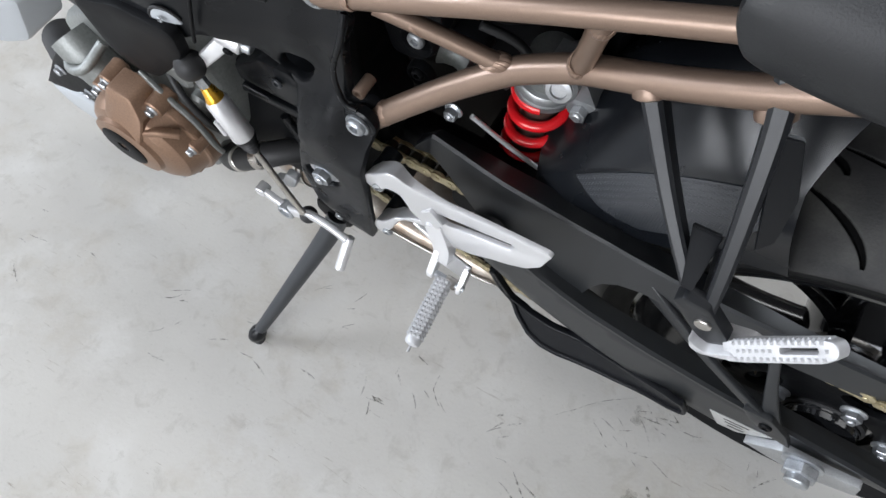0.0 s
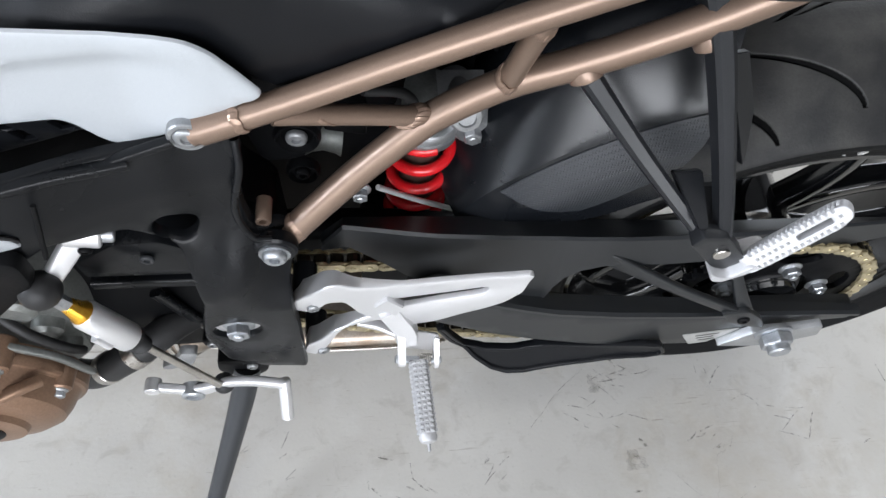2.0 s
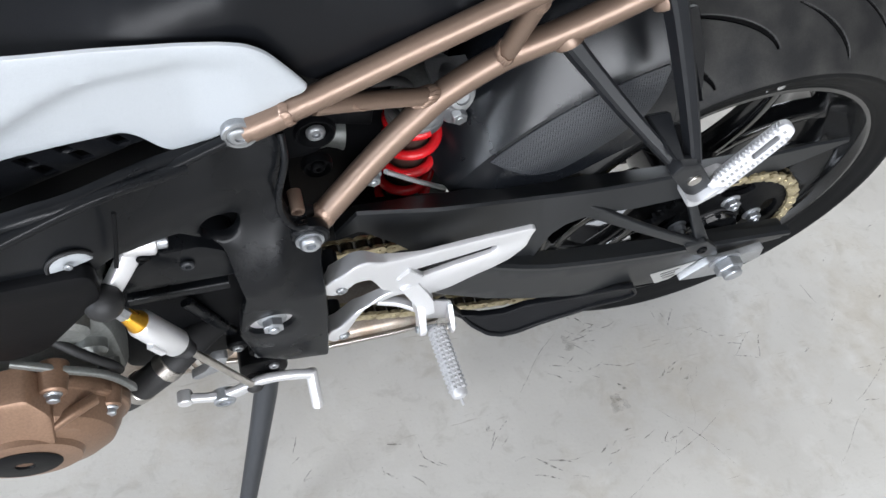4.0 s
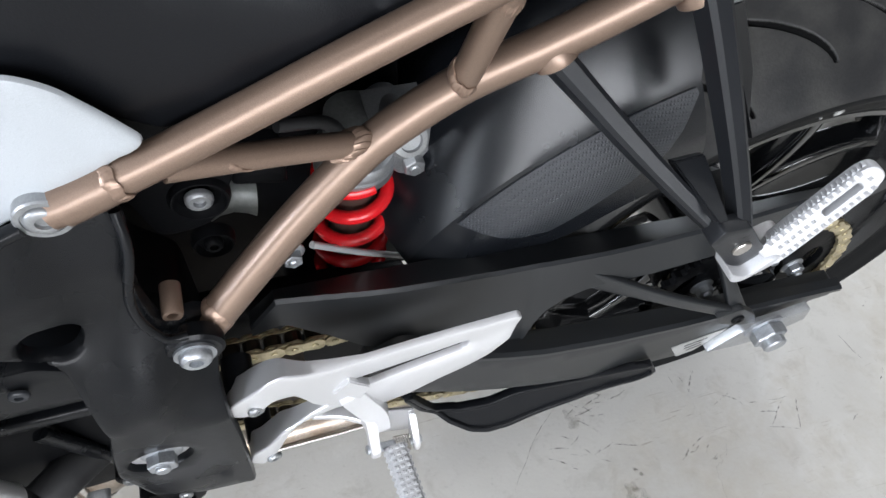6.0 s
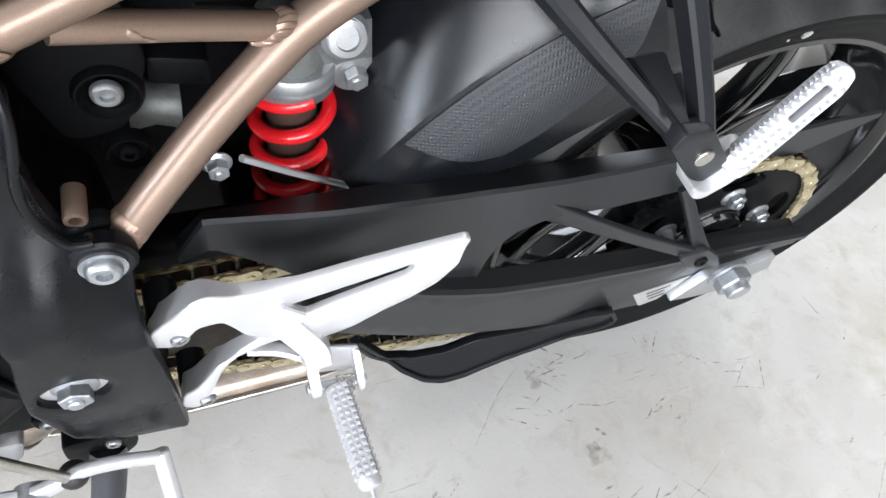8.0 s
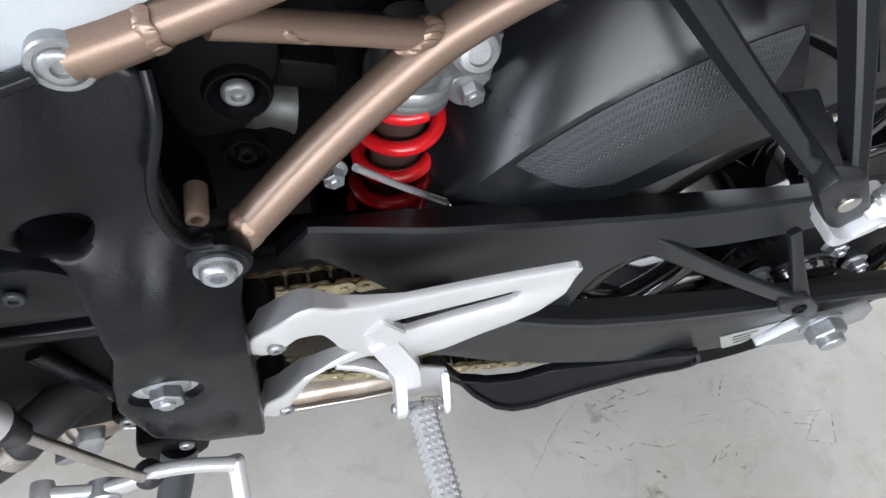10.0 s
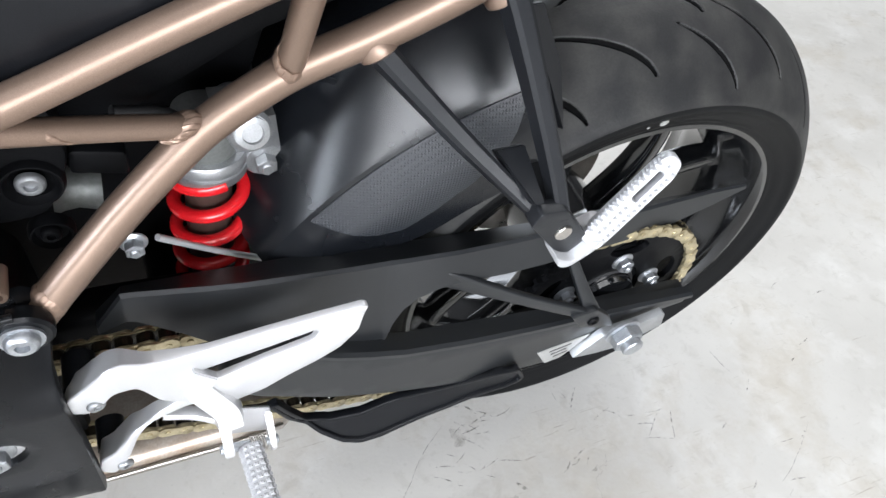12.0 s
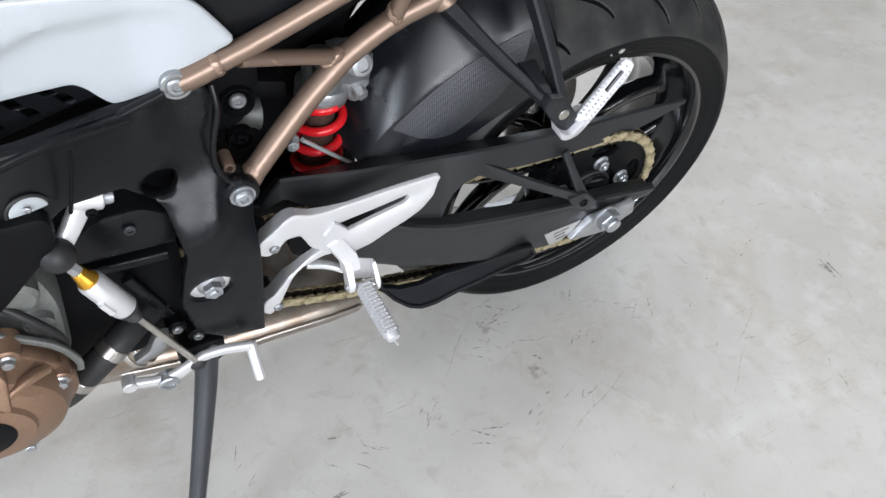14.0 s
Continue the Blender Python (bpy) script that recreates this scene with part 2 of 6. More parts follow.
def lathe(bm, origin, axis, profile, seg=28, hint=(0, 0, 1)):
    """Turn a profile of (radius, height along the axis) round the axis."""
    a, u, w = frame_of(axis, hint)
    o = Vector(origin)
    rings = []
    for r, h in profile:
        if r < 1e-6:
            rings.append([bm.verts.new(o + a * h)])
        else:
            rings.append([bm.verts.new(o + a * h + (u * math.cos(2 * math.pi * i / seg) + w * math.sin(2 * math.pi * i / seg)) * r) for i in range(seg)])
    for p, q in zip(rings, rings[1:]):
        for i in range(seg):
            j = (i + 1) % seg
            if len(p) == 1 and len(q) > 1:
                bm.faces.new((p[0], q[j], q[i]))
            elif len(q) == 1 and len(p) > 1:
                bm.faces.new((p[i], p[j], q[0]))
            elif len(p) > 1:
                bm.faces.new((p[i], p[j], q[j], q[i]))


def cyl(bm, a, b, r, seg=20, chamfer=0.001, r2=None):
    a, b = Vector(a), Vector(b)
    h = (b - a).length
    r2 = r if r2 is None else r2
    c = min(chamfer, h / 3, r / 3)
    lathe(bm, a, b - a, [(0, 0), (r - c, 0), (r, c), (r2, h - c), (r2 - c, h), (0, h)], seg)


def prism(bm, a, axis, r, h, sides=6, chamfer=0.0008, turn=0.0):
    """A nut-like prism with chamfered ends."""
    ax, u, w = frame_of(axis)
    a = Vector(a)
    rings = []
    for rr, hh in ((r - chamfer, 0), (r, chamfer), (r, h - chamfer), (r - chamfer, h)):
        rings.append([bm.verts.new(a + ax * hh + (u * math.cos(2 * math.pi * i / sides + turn) + w * math.sin(2 * math.pi * i / sides + turn)) * rr) for i in range(sides)])
    for p, q in zip(rings, rings[1:]):
        for i in range(sides):
            bm.faces.new((p[i], p[(i + 1) % sides], q[(i + 1) % sides], q[i]))
    bm.faces.new(rings[0][::-1])
    bm.faces.new(rings[-1])


def torx_head(bm, p, axis, r, h):
    """A button screw head with a star-like socket; p lies on the seat of the head."""
    lathe(bm, p, axis, [(0, 0), (r, 0), (r, h * 0.45), (r * 0.93, h * 0.75), (r * 0.75, h), (r * 0.5, h), (r * 0.44, h * 0.97), (r * 0.42, h * 0.35), (0, h * 0.35)], 24)


def flange_nut(bm, p, axis, r, h, tip=0.0):
    ax = Vector(axis).normalized()
    lathe(bm, p, axis, [(0, 0), (r * 1.35, 0), (r * 1.35, h * 0.12), (r * 1.05, h * 0.3), (0, h * 0.3)], 24)
    prism(bm, Vector(p) + ax * h * 0.2, axis, r, h * 0.8)
    if tip:
        cyl(bm, Vector(p) + ax * h * 0.5, Vector(p) + ax * (h + tip), r * 0.5, 16)


def inside(x, z, poly):
    c = False
    j = len(poly) - 1
    for i in range(len(poly)):
        xi, zi = poly[i]
        xj, zj = poly[j]
        if (zi > z) != (zj > z) and x < (xj - xi) * (z - zi) / (zj - zi + 1e-12) + xi:
            c = not c
        j = i
    return c


def resample(poly, step, smooth):
    if smooth:
        return [(q.x, q.y) for q in curve([(a, b, 0) for a, b in poly], step, True)]
    out = []
    n = len(poly)
    for i in range(n):
        a, b = Vector(poly[i]), Vector(poly[(i + 1) % n])
        k = max(1, round((b - a).length / step))
        out += [tuple(a.lerp(b, j / k)) for j in range(k)]
    return out


def round_corners(poly, r, k=4):
    """Rounds the corners of a polygon by up to r."""
    out = []
    n = len(poly)
    for i in range(n):
        p, a, b = Vector(poly[i]), Vector(poly[i - 1]), Vector(poly[(i + 1) % n])
        da, db = (a - p), (b - p)
        d = min(r, da.length * 0.45, db.length * 0.45)
        s, e = p + da.normalized() * d, p + db.normalized() * d
        for j in range(k + 1):
            t = j / k
            q = s * (1 - t) ** 2 + p * 2 * t * (1 - t) + e * t * t
            out.append((q.x, q.y))
    return out


def sheet(bm, outline, y=0.0, thick=0.006, holes=(), step=0.008, crown=0.003, smooth=False, corner=0.0, hole_corner=None):
    """A panel in the x-z plane: outline and holes as (x, z), outer face at y (number or function of x, z) facing -y, edges rounded by
    crown, thick to +y."""
    from mathutils.geometry import delaunay_2d_cdt
    yf = y if callable(y) else (lambda px, pz: y)
    loops = []
    for lp in (outline, *holes):
        rad = corner if not loops or hole_corner is None else hole_corner
        if rad:
            lp = round_corners(lp, rad)
        lp = resample(lp, step, smooth)
        area2 = sum(lp[i - 1][0] * lp[i][1] - lp[i][0] * lp[i - 1][1] for i in range(len(lp)))
        if (area2 < 0) == (len(loops) == 0):
            lp = lp[::-1]
        loops.append(lp)
    pts, edges, drop, edge_ids = [], [], [], []
    for lp in loops:
        s = len(pts)
        ids = []
        for i, (a, b) in enumerate(lp):
            pts.append((a, b))
            drop.append(crown)
            ids.append(s + i)
            edges.append((s + i, s + (i + 1) % len(lp)))
        edge_ids.append(ids)

    def ok(q):
        return inside(*q, loops[0]) and not any(inside(*q, h) for h in loops[1:])

    bound = np.array(pts)
    extra = []
    if crown > 0:
        for lp in loops:
            n = len(lp)
            for i in range(n):
                tx, tz = lp[(i + 1) % n][0] - lp[i - 1][0], lp[(i + 1) % n][1] - lp[i - 1][1]
                m = math.hypot(tx, tz) or 1
                for k in (0.3, 1.0):
                    extra.append((lp[i][0] - tz / m * crown * k, lp[i][1] + tx / m * crown * k, k))
    x0, z0 = bound.min(0)
    x1, z1 = bound.max(0)
    g = step * 1.6
    for i in range(int((x1 - x0) / g) + 1):
        for j in range(int((z1 - z0) / g) + 1):
            extra.append((x0 + g * (i + 0.5 * (j % 2)), z0 + g * j, 2.0))
    for ex, ez, k in extra:
        d = np.hypot(bound[:, 0] - ex, bound[:, 1] - ez).min()
        if ok((ex, ez)) and d > (0.8 * k * crown if k < 2 else crown + 0.45 * g):
            pts.append((ex, ez))
            t = min(1.0, d / crown) if crown > 0 else 1.0
            drop.append(crown * (1 - math.sqrt(max(0.0, 1 - (1 - t) ** 2))))
    res = delaunay_2d_cdt([Vector(q) for q in pts], edges, [], 0, 1e-7)
    vs, fs, orig = res[0], res[2], res[3]
    front, back = {}, {}
    kept = []
    for fc in fs:
        c = (sum(vs[i].x for i in fc) / 3, sum(vs[i].y for i in fc) / 3)
        if ok(c):
            kept.append(fc)
    used = {i for fc in kept for i in fc}
    for i in used:
        o = orig[i][0] if orig[i] else 0
        yy = yf(vs[i].x, vs[i].y)
        front[i] = bm.verts.new((vs[i].x, yy + drop[o], vs[i].y))
        back[i] = bm.verts.new((vs[i].x, yy + thick, vs[i].y))
    seen = {}
    for fc in kept:
        bm.faces.new([front[i] for i in fc])
        bm.faces.new([back[i] for i in reversed(fc)])
        for a, b in zip(fc, (*fc[1:], fc[0])):
            key = (min(a, b), max(a, b))
            seen[key] = seen.get(key, 0) + 1
    for (a, b), c in seen.items():
        if c == 1:
            bm.faces.new((front[a], front[b], back[b], back[a]))


def loft(bm, rings, closed=True, caps=True):
    """Faces between rings of points of equal count."""
    vs = [[bm.verts.new(Vector(p)) for p in r] for r in rings]
    m = len(vs[0])
    for a, b in zip(vs, vs[1:]):
        for j in range(m if closed else m - 1):
            bm.faces.new((a[j], a[(j + 1) % m], b[(j + 1) % m], b[j]))
    if caps and closed:
        bm.faces.new(vs[0][::-1])
        bm.faces.new(vs[-1])


def shell(bm, grid, thick):
    """A closed shell of even thickness under a grid of points; thick is measured against the grid's normals."""
    n, m = len(grid), len(grid[0])
    outer = [[bm.verts.new(p) for p in row] for row in grid]
    inner = []
    for i in range(n):
        row = []
        for j in range(m):
            a = grid[min(i + 1, n - 1)][j] - grid[max(i - 1, 0)][j]
            b = grid[i][min(j + 1, m - 1)] - grid[i][max(j - 1, 0)]
            row.append(bm.verts.new(grid[i][j] - a.cross(b).normalized() * thick))
        inner.append(row)
    for i in range(n - 1):
        for j in range(m - 1):
            bm.faces.new((outer[i][j], outer[i + 1][j], outer[i + 1][j + 1], outer[i][j + 1]))
            bm.faces.new((inner[i][j], inner[i][j + 1], inner[i + 1][j + 1], inner[i + 1][j]))
    rim = [(i, 0) for i in range(n)] + [(n - 1, j) for j in range(1, m)] + [(i, m - 1) for i in range(n - 2, -1, -1)] + [(0, j) for j in range(m - 2, 0, -1)]
    for (a, b), (c, d) in zip(rim, rim[1:] + rim[:1]):
        bm.faces.new((outer[a][b], inner[a][b], inner[c][d], outer[c][d]))


def B():
    return bmesh.new()


# ---------------------------------------------------------------- the hall


def slab(name, lo, hi, mat, label):
    bm = B()
    bmesh.ops.create_cube(bm, size=1)
    for v in bm.verts:
        v.co = [lo[i] + (v.co[i] + 0.5) * (hi[i] - lo[i]) for i in range(3)]
    me = bpy.data.meshes.new(name)
    bm.to_mesh(me)
    bm.free()
    me.materials.append(mat)
    return tagged(new(name, me), label, kind="structure")


slab("floor", (-6.2, -5.2, FLOOR_Z - 0.15), (6.2, 5.2, FLOOR_Z), M_FLOOR, "pale worn concrete floor with scuffs and hairline cracks")
slab("wall_east", (6.0, -5.2, FLOOR_Z), (6.2, 5.2, 4.2), M_WALL, "plain grey painted wall")
slab("ceiling", (-6.2, -5.2, 4.2), (6.2, 5.2, 4.35), M_CEIL, "dark grey ceiling")


def window_wall(name, width, hole, place):
    """A wall along x with one long window opening, then set in place."""
    wb = B()
    a, b, lo, hi = hole
    sheet(wb, [(-width / 2, FLOOR_Z), (width / 2, FLOOR_Z), (width / 2, 4.2), (-width / 2, 4.2)], y=0.0, thick=0.2, holes=[[(a, lo), (b, lo), (b, hi), (a, hi)]], step=6, crown=0)
    wall_me = bpy.data.meshes.new(name)
    wb.to_mesh(wall_me)
    wb.free()
    wall_me.materials.append(M_WALL)
    ob = tagged(new(name, wall_me), "grey wall with a long window opening", kind="structure")
    ob.matrix_world = place


# opening for the added north light
window_wall("wall_north", 12.0, (0.05, 5.15, 1.2, 3.4), Matrix.Translation((0, 5.0, 0)))
window_wall("wall_south", 12.0, (-3.55, 1.15, 0.95, 2.65), Matrix.Translation((0, -5.2, 0)))
window_wall("wall_west", 10.4, (-3.75, -1.45, 1.45, 3.55), Matrix.Translation((-6.0, 0, 0)) @ Matrix.Rotation(radians(90), 4, "Z"))

# ---------------------------------------------------------------- rear wheel
OUT = V(0, -1, 0)  # towards the left side of the motorcycle


def tyre_profile():
    """Half sections (y, radius) from the left bead over the tread to the right bead."""
    pts = [(-0.080, 0.226), (-0.0862, 0.2300), (-0.0885, 0.2335), (-0.0880, 0.2352), (-0.0905, 0.2375), (-0.0945, 0.2460), (-0.0968, 0.2545), (-0.0990, 0.2562), (-0.1000, 0.2600), (-0.099, 0.264)]
    tread = []
    for i in range(41):
        a = -1 + 2 * i / 40
        yy = 0.0975 * a
        rr = 0.3225 - 0.055 * abs(a) ** 1.9
        tread.append((yy, rr))
    return pts + tread + [(-y, r) for y, r in reversed(pts)]


def groove_depth(theta, yy):
    """Depth of the tread grooves at an angle round the tyre and a place across it."""
    a = abs(yy) / 0.0975
    side = 0.5 if yy > 0 else 0.0
    d = 0.0
    period = 2 * math.pi / 11
    for lo, hi, start, bend, wide in ((0.06, 0.78, 0.00, 0.42, 0.0050), (0.42, 0.92, 0.45, 0.20, 0.0042), (0.04, 0.34, 0.62, 0.12, 0.0046)):
        if lo < a < hi:
            t = (a - lo) / (hi - lo)
            centre = (start + side) * period + bend * (1.0 - t) ** 1.6
            off = (theta - centre + period / 2) % period - period / 2
            w = wide * (0.45 + 1.1 * math.sin(math.pi * min(1, max(0, t * 0.9 + 0.08))))
            dist = abs(off) * 0.33
            if dist < w:
                d = max(d, 0.0050 * (1 - (dist / w) ** 2) ** 1.6)
    return d


def rear_wheel():
    hub = new("rear_wheel")
    hub.parent, hub.location = bike, (0, 0, AXLE_Z)
    hub["label"] = "rear wheel with gloss black rim and grooved tyre"
    prof = tyre_profile()
    fine = []
    for (y0, r0), (y1, r1) in zip(prof, prof[1:]):
        k = 1 if abs(y0) >= 0.098 or r0 <= 0.270 else 8 if y0 < 0.03 else 2
        fine += [(y0 + (y1 - y0) * j / k, r0 + (r1 - r0) * j / k) for j in range(k)]
    fine.append(prof[-1])
    turns = [radians(-25) + radians(205) * i / 2100 for i in range(2100)] + [radians(180) + radians(155) * i / 260 for i in range(260)]
    seg = len(turns)
    verts, faces = [], []
    m = len(fine)
    for th in turns:
        for y, r in fine:
            rr = r - (groove_depth(th, y) if r > 0.270 else 0)
            verts.append((rr * math.cos(th), y, rr * math.sin(th)))
    for i in range(seg):
        a, b = i * m, ((i + 1) % seg) * m
        for j in range(m - 1):
            faces.append((a + j, b + j, b + j + 1, a + j + 1))
    me = bpy.data.meshes.new("tyre")
    me.from_pydata(verts, [], faces)
    me.polygons.foreach_set("use_smooth", [True] * len(faces))
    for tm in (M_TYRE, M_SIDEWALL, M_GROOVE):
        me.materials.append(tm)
    # 1: sidewall, 2: grooves, their shade painted in by a darker rubber
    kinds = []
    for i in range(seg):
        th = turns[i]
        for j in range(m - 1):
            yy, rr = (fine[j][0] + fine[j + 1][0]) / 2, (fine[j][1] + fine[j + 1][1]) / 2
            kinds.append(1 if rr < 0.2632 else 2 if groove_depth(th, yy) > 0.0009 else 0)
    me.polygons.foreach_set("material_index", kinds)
    ob = new("tyre", me)
    ob.parent = hub
    ob["label"] = "black rubber tyre with curved tread grooves"

    bm = B()
    lathe(bm, (0, 0, 0), OUT, [(0.224, 0.078), (0.2325, 0.0795), (0.2335, 0.0835), (0.231, 0.0865), (0.2255, 0.0865), (0.2215, 0.081), (0.2180, 0.070),
                               (0.2165, 0.058), (0.205, 0.044), (0.198, 0.020), (0.197, -0.020), (0.204, -0.044), (0.216, -0.058), (0.222, -0.080),
                               (0.231, -0.0865), (0.2335, -0.0835), (0.224, -0.078), (0.214, -0.05), (0.206, 0.0), (0.214, 0.05), (0.224, 0.078)], 96)
    part("rim", bm, M_GLOSS, hub, "gloss black cast rim")
    # five forked spokes
    for s in range(5):
        base = 2 * math.pi * s / 5 + radians(52)
        for sgn in (-1, 1):
            bm = B()
            path = []
            for i in range(9):
                t = i / 8
                r = 0.045 + t * 0.163
                ang = base + sgn * (0.10 + 0.30 * t ** 1.2) * (0.55 + 0.45 * t)
                path.append((r * math.cos(ang), -0.012 - 0.010 * t, r * math.sin(ang)))
            sweep(bm, path, rounded(0.030, 0.019, 0.006), hint=(0, 1, 0), scale=lambda t: (1.15 - 0.2 * t, 1.2 - 0.25 * t))
            part("spoke", bm, M_GLOSS, hub)
    bm = B()
    lathe(bm, (0, 0, 0), OUT, [(0.0, -0.09), (0.030, -0.09), (0.048, -0.06), (0.055, -0.03), (0.055, 0.03), (0.062, 0.05), (0.080, 0.062), (0.080, 0.085), (0.045, 0.092), (0.0, 0.092)], 48)
    part("wheel_hub", bm, M_GLOSS, hub)
    # brake disc on the far side
    bm = B()
    lathe(bm, (0, 0.085, 0), OUT, [(0.065, 0.0025), (0.110, 0.0025), (0.110, -0.0025), (0.065, -0.0025), (0.065, 0.0025)], 64)
    part("brake_disc", bm, M_STEEL, hub, "steel rear brake disc")
    # balancing weights stuck to the rim, yellow paint mark on the tyre
    bm = B()
    lathe(bm, V(-0.027, -0.0952, 0.2485), (0.03, -0.96, -0.26), [(0, 0.0007), (0.0022, 0.0007), (0.0024, 0.0013), (0.0044, 0.0013), (0.0047, -0.003), (0, -0.003)], 20)
    lathe(bm, V(-0.042, -0.0948, 0.2445), (0.03, -0.96, -0.26), [(0, 0.0012), (0.0014, 0.0010), (0.0016, -0.003), (0, -0.003)], 12)
    part("paint_mark", bm, M_STICKER, hub, "pale oval balance mark on the tyre wall")
    return hub


WHEEL = rear_wheel()

# ---------------------------------------------------------------- sprocket and chain
CHAIN_Y = -0.112
PITCH = 0.015875
R_REAR, R_FRONT = PITCH / 2 / math.sin(math.pi / 45), PITCH / 2 / math.sin(math.pi / 17)
FRONT_C = V(-0.668, CHAIN_Y, 0.069)


def sprocket(name, centre, radius, teeth, mat, holes, parent, bore):
    bm = B()
    outline = []
    for i in range(teeth):
        a = 2 * math.pi * i / teeth
        for da, dr in ((-0.5, -0.0042), (-0.27, -0.0030), (-0.12, 0.0045), (0.12, 0.0045), (0.27, -0.0030)):
            ang = a + da * 2 * math.pi / teeth
            outline.append(((radius + dr) * math.cos(ang), (radius + dr) * math.sin(ang)))
    cut = [[(bore * math.cos(2 * math.pi * i / 40), bore * math.sin(2 * math.pi * i / 40)) for i in range(40)]]
    for k in range(holes):
        c = 2 * math.pi * k / holes + radians(16)
        cut.append([((0.084 + 0.013 * math.sin(t)) * math.cos(c + 0.30 * math.cos(t)), (0.084 + 0.013 * math.sin(t)) * math.sin(c + 0.30 * math.cos(t)))
                    for t in [2 * math.pi * j / 20 for j in range(20)]])
    sheet(bm, outline, y=-0.0035, thick=0.007, holes=cut, step=0.02, crown=0.0008)
    ob = part(name, bm, mat, parent)
    ob.location = ob.location + centre
    return ob


SPROCKET = sprocket("rear_sprocket", V(0, CHAIN_Y, 0), R_REAR, 45, M_DARK, 5, WHEEL, 0.05)
SPROCKET["label"] = "dark steel chain sprocket"
bm = B()
lathe(bm, (0, 0, 0), OUT, [(0.03, 0.06), (0.074, 0.075), (0.076, 0.1055), (0.060, 0.108), (0.040, 0.110), (0.036, 0.125), (0.024, 0.130), (0.0, 0.130)], 48)
part("sprocket_carrier", bm, M_GLOSS, WHEEL)
bm = B()
lathe(bm, (0, 0, 0), OUT, [(0.0, 0.108), (0.042, 0.109), (0.042, 0.114), (0.038, 0.116), (0.038, 0.119), (0.034, 0.1205), (0.034, 0.124), (0.020, 0.126), (0.0, 0.126)], 40)
part("axle_seal", bm, M_RUBBER, WHEEL)
for k in range(5):
    a = radians(88 - 72 * k)
    p = V(0.0615 * math.cos(a), CHAIN_Y - 0.0035, 0.0615 * math.sin(a))
    bm = B()
    flange_nut(bm, p, OUT, 0.0095, 0.010, 0.004)
    part("sprocket_nut", bm, M_ZINC, WHEEL, "zinc plated flange nut")


def chain_path():
    """Points of the chain's pins round both sprockets, and the links' turns."""
    d = V(0, 0, 0) - V(FRONT_C.x, 0, FRONT_C.z)
    dist = d.length
    phi = math.atan2(d.z, d.x)
    beta = math.asin((R_REAR - R_FRONT) / dist)
    pts = []
    # upper run, front to rear
    at = phi + math.pi / 2 + beta
    a0 = V(FRONT_C.x + R_FRONT * math.cos(at), 0, FRONT_C.z + R_FRONT * math.sin(at))
    b0 = V(R_REAR * math.cos(at), 0, R_REAR * math.sin(at))
    al = phi - math.pi / 2 - beta
    a1 = V(FRONT_C.x + R_FRONT * math.cos(al), 0, FRONT_C.z + R_FRONT * math.sin(al))
    b1 = V(R_REAR * math.cos(al), 0, R_REAR * math.sin(al))
    dense = []
    for i in range(200):
        t = i / 200
        p = a0.lerp(b0, t)
        dense.append(p + V(0, 0, -0.004 * math.sin(math.pi * t)))
    for i in range(120):
        a = at - (at - al) * i / 120
        dense.append(V(R_REAR * math.cos(a), 0, R_REAR * math.sin(a)))
    for i in range(200):
        t = i / 200
        p = b1.lerp(a1, t)
        dense.append(p + V(0, 0, -0.037 * math.sin(math.pi * t)))
    for i in range(80):
        a = al - (2 * math.pi - (at - al)) * i / 80
        dense.append(V(FRONT_C.x + R_FRONT * math.cos(a), 0, FRONT_C.z + R_FRONT * math.sin(a)))
    dense.append(dense[0].copy())
    lens = [0.0]
    for p, q in zip(dense, dense[1:]):
        lens.append(lens[-1] + (q - p).length)
    n = round(lens[-1] / PITCH / 2) * 2
    pins = []
    k = 0
    for i in range(n):
        s = lens[-1] * i / n
        while lens[k + 1] < s:
            k += 1
        pins.append(dense[k].lerp(dense[k + 1], (s - lens[k]) / (lens[k + 1] - lens[k])))
    return pins


def link_mesh(name, outer):
    """Two figure-eight side plates with pins or rollers."""
    bm = B()
    h = 0.0088
    half = PITCH / 2
    eight = []
    for i in range(9):
        a = radians(-70 + 140 * i / 8)
        eight.append((half + h * math.cos(a), h * math.sin(a)))
    eight.append((0, h * 0.72))
    for i in range(9):
        a = radians(110 + 140 * i / 8)
        eight.append((-half + h * math.cos(a), h * math.sin(a)))
    eight.append((0, -h * 0.72))
    yo = 0.0082 if outer else 0.0058
    for s in (-1, 1):
        c = s * yo
        sheet(bm, eight, y=c - 0.0011, thick=0.0022, step=0.02, crown=0.0005)
        if outer:
            for e in (-half, half):
                cyl(bm, (e, c, 0), (e, c + s * 0.0022, 0), 0.0029, 10, 0.0004)
    if not outer:
        for e in (-half, half):
            cyl(bm, (e, -0.0050, 0), (e, 0.0050, 0), 0.0070, 12, 0.0004)
    bmesh.ops.recalc_face_normals(bm, faces=bm.faces)
    me = bpy.data.meshes.new(name)
    bm.to_mesh(me)
    bm.free()
    me.materials.append(M_GOLD)
    me.materials.append(M_ROLLER)
    if not outer:
        me.polygons.foreach_set("material_index", [1 if max(abs(v) for v in (me.vertices[i].co.y for i in pl.vertices)) < 0.0051 else 0 for pl in me.polygons])
    return me


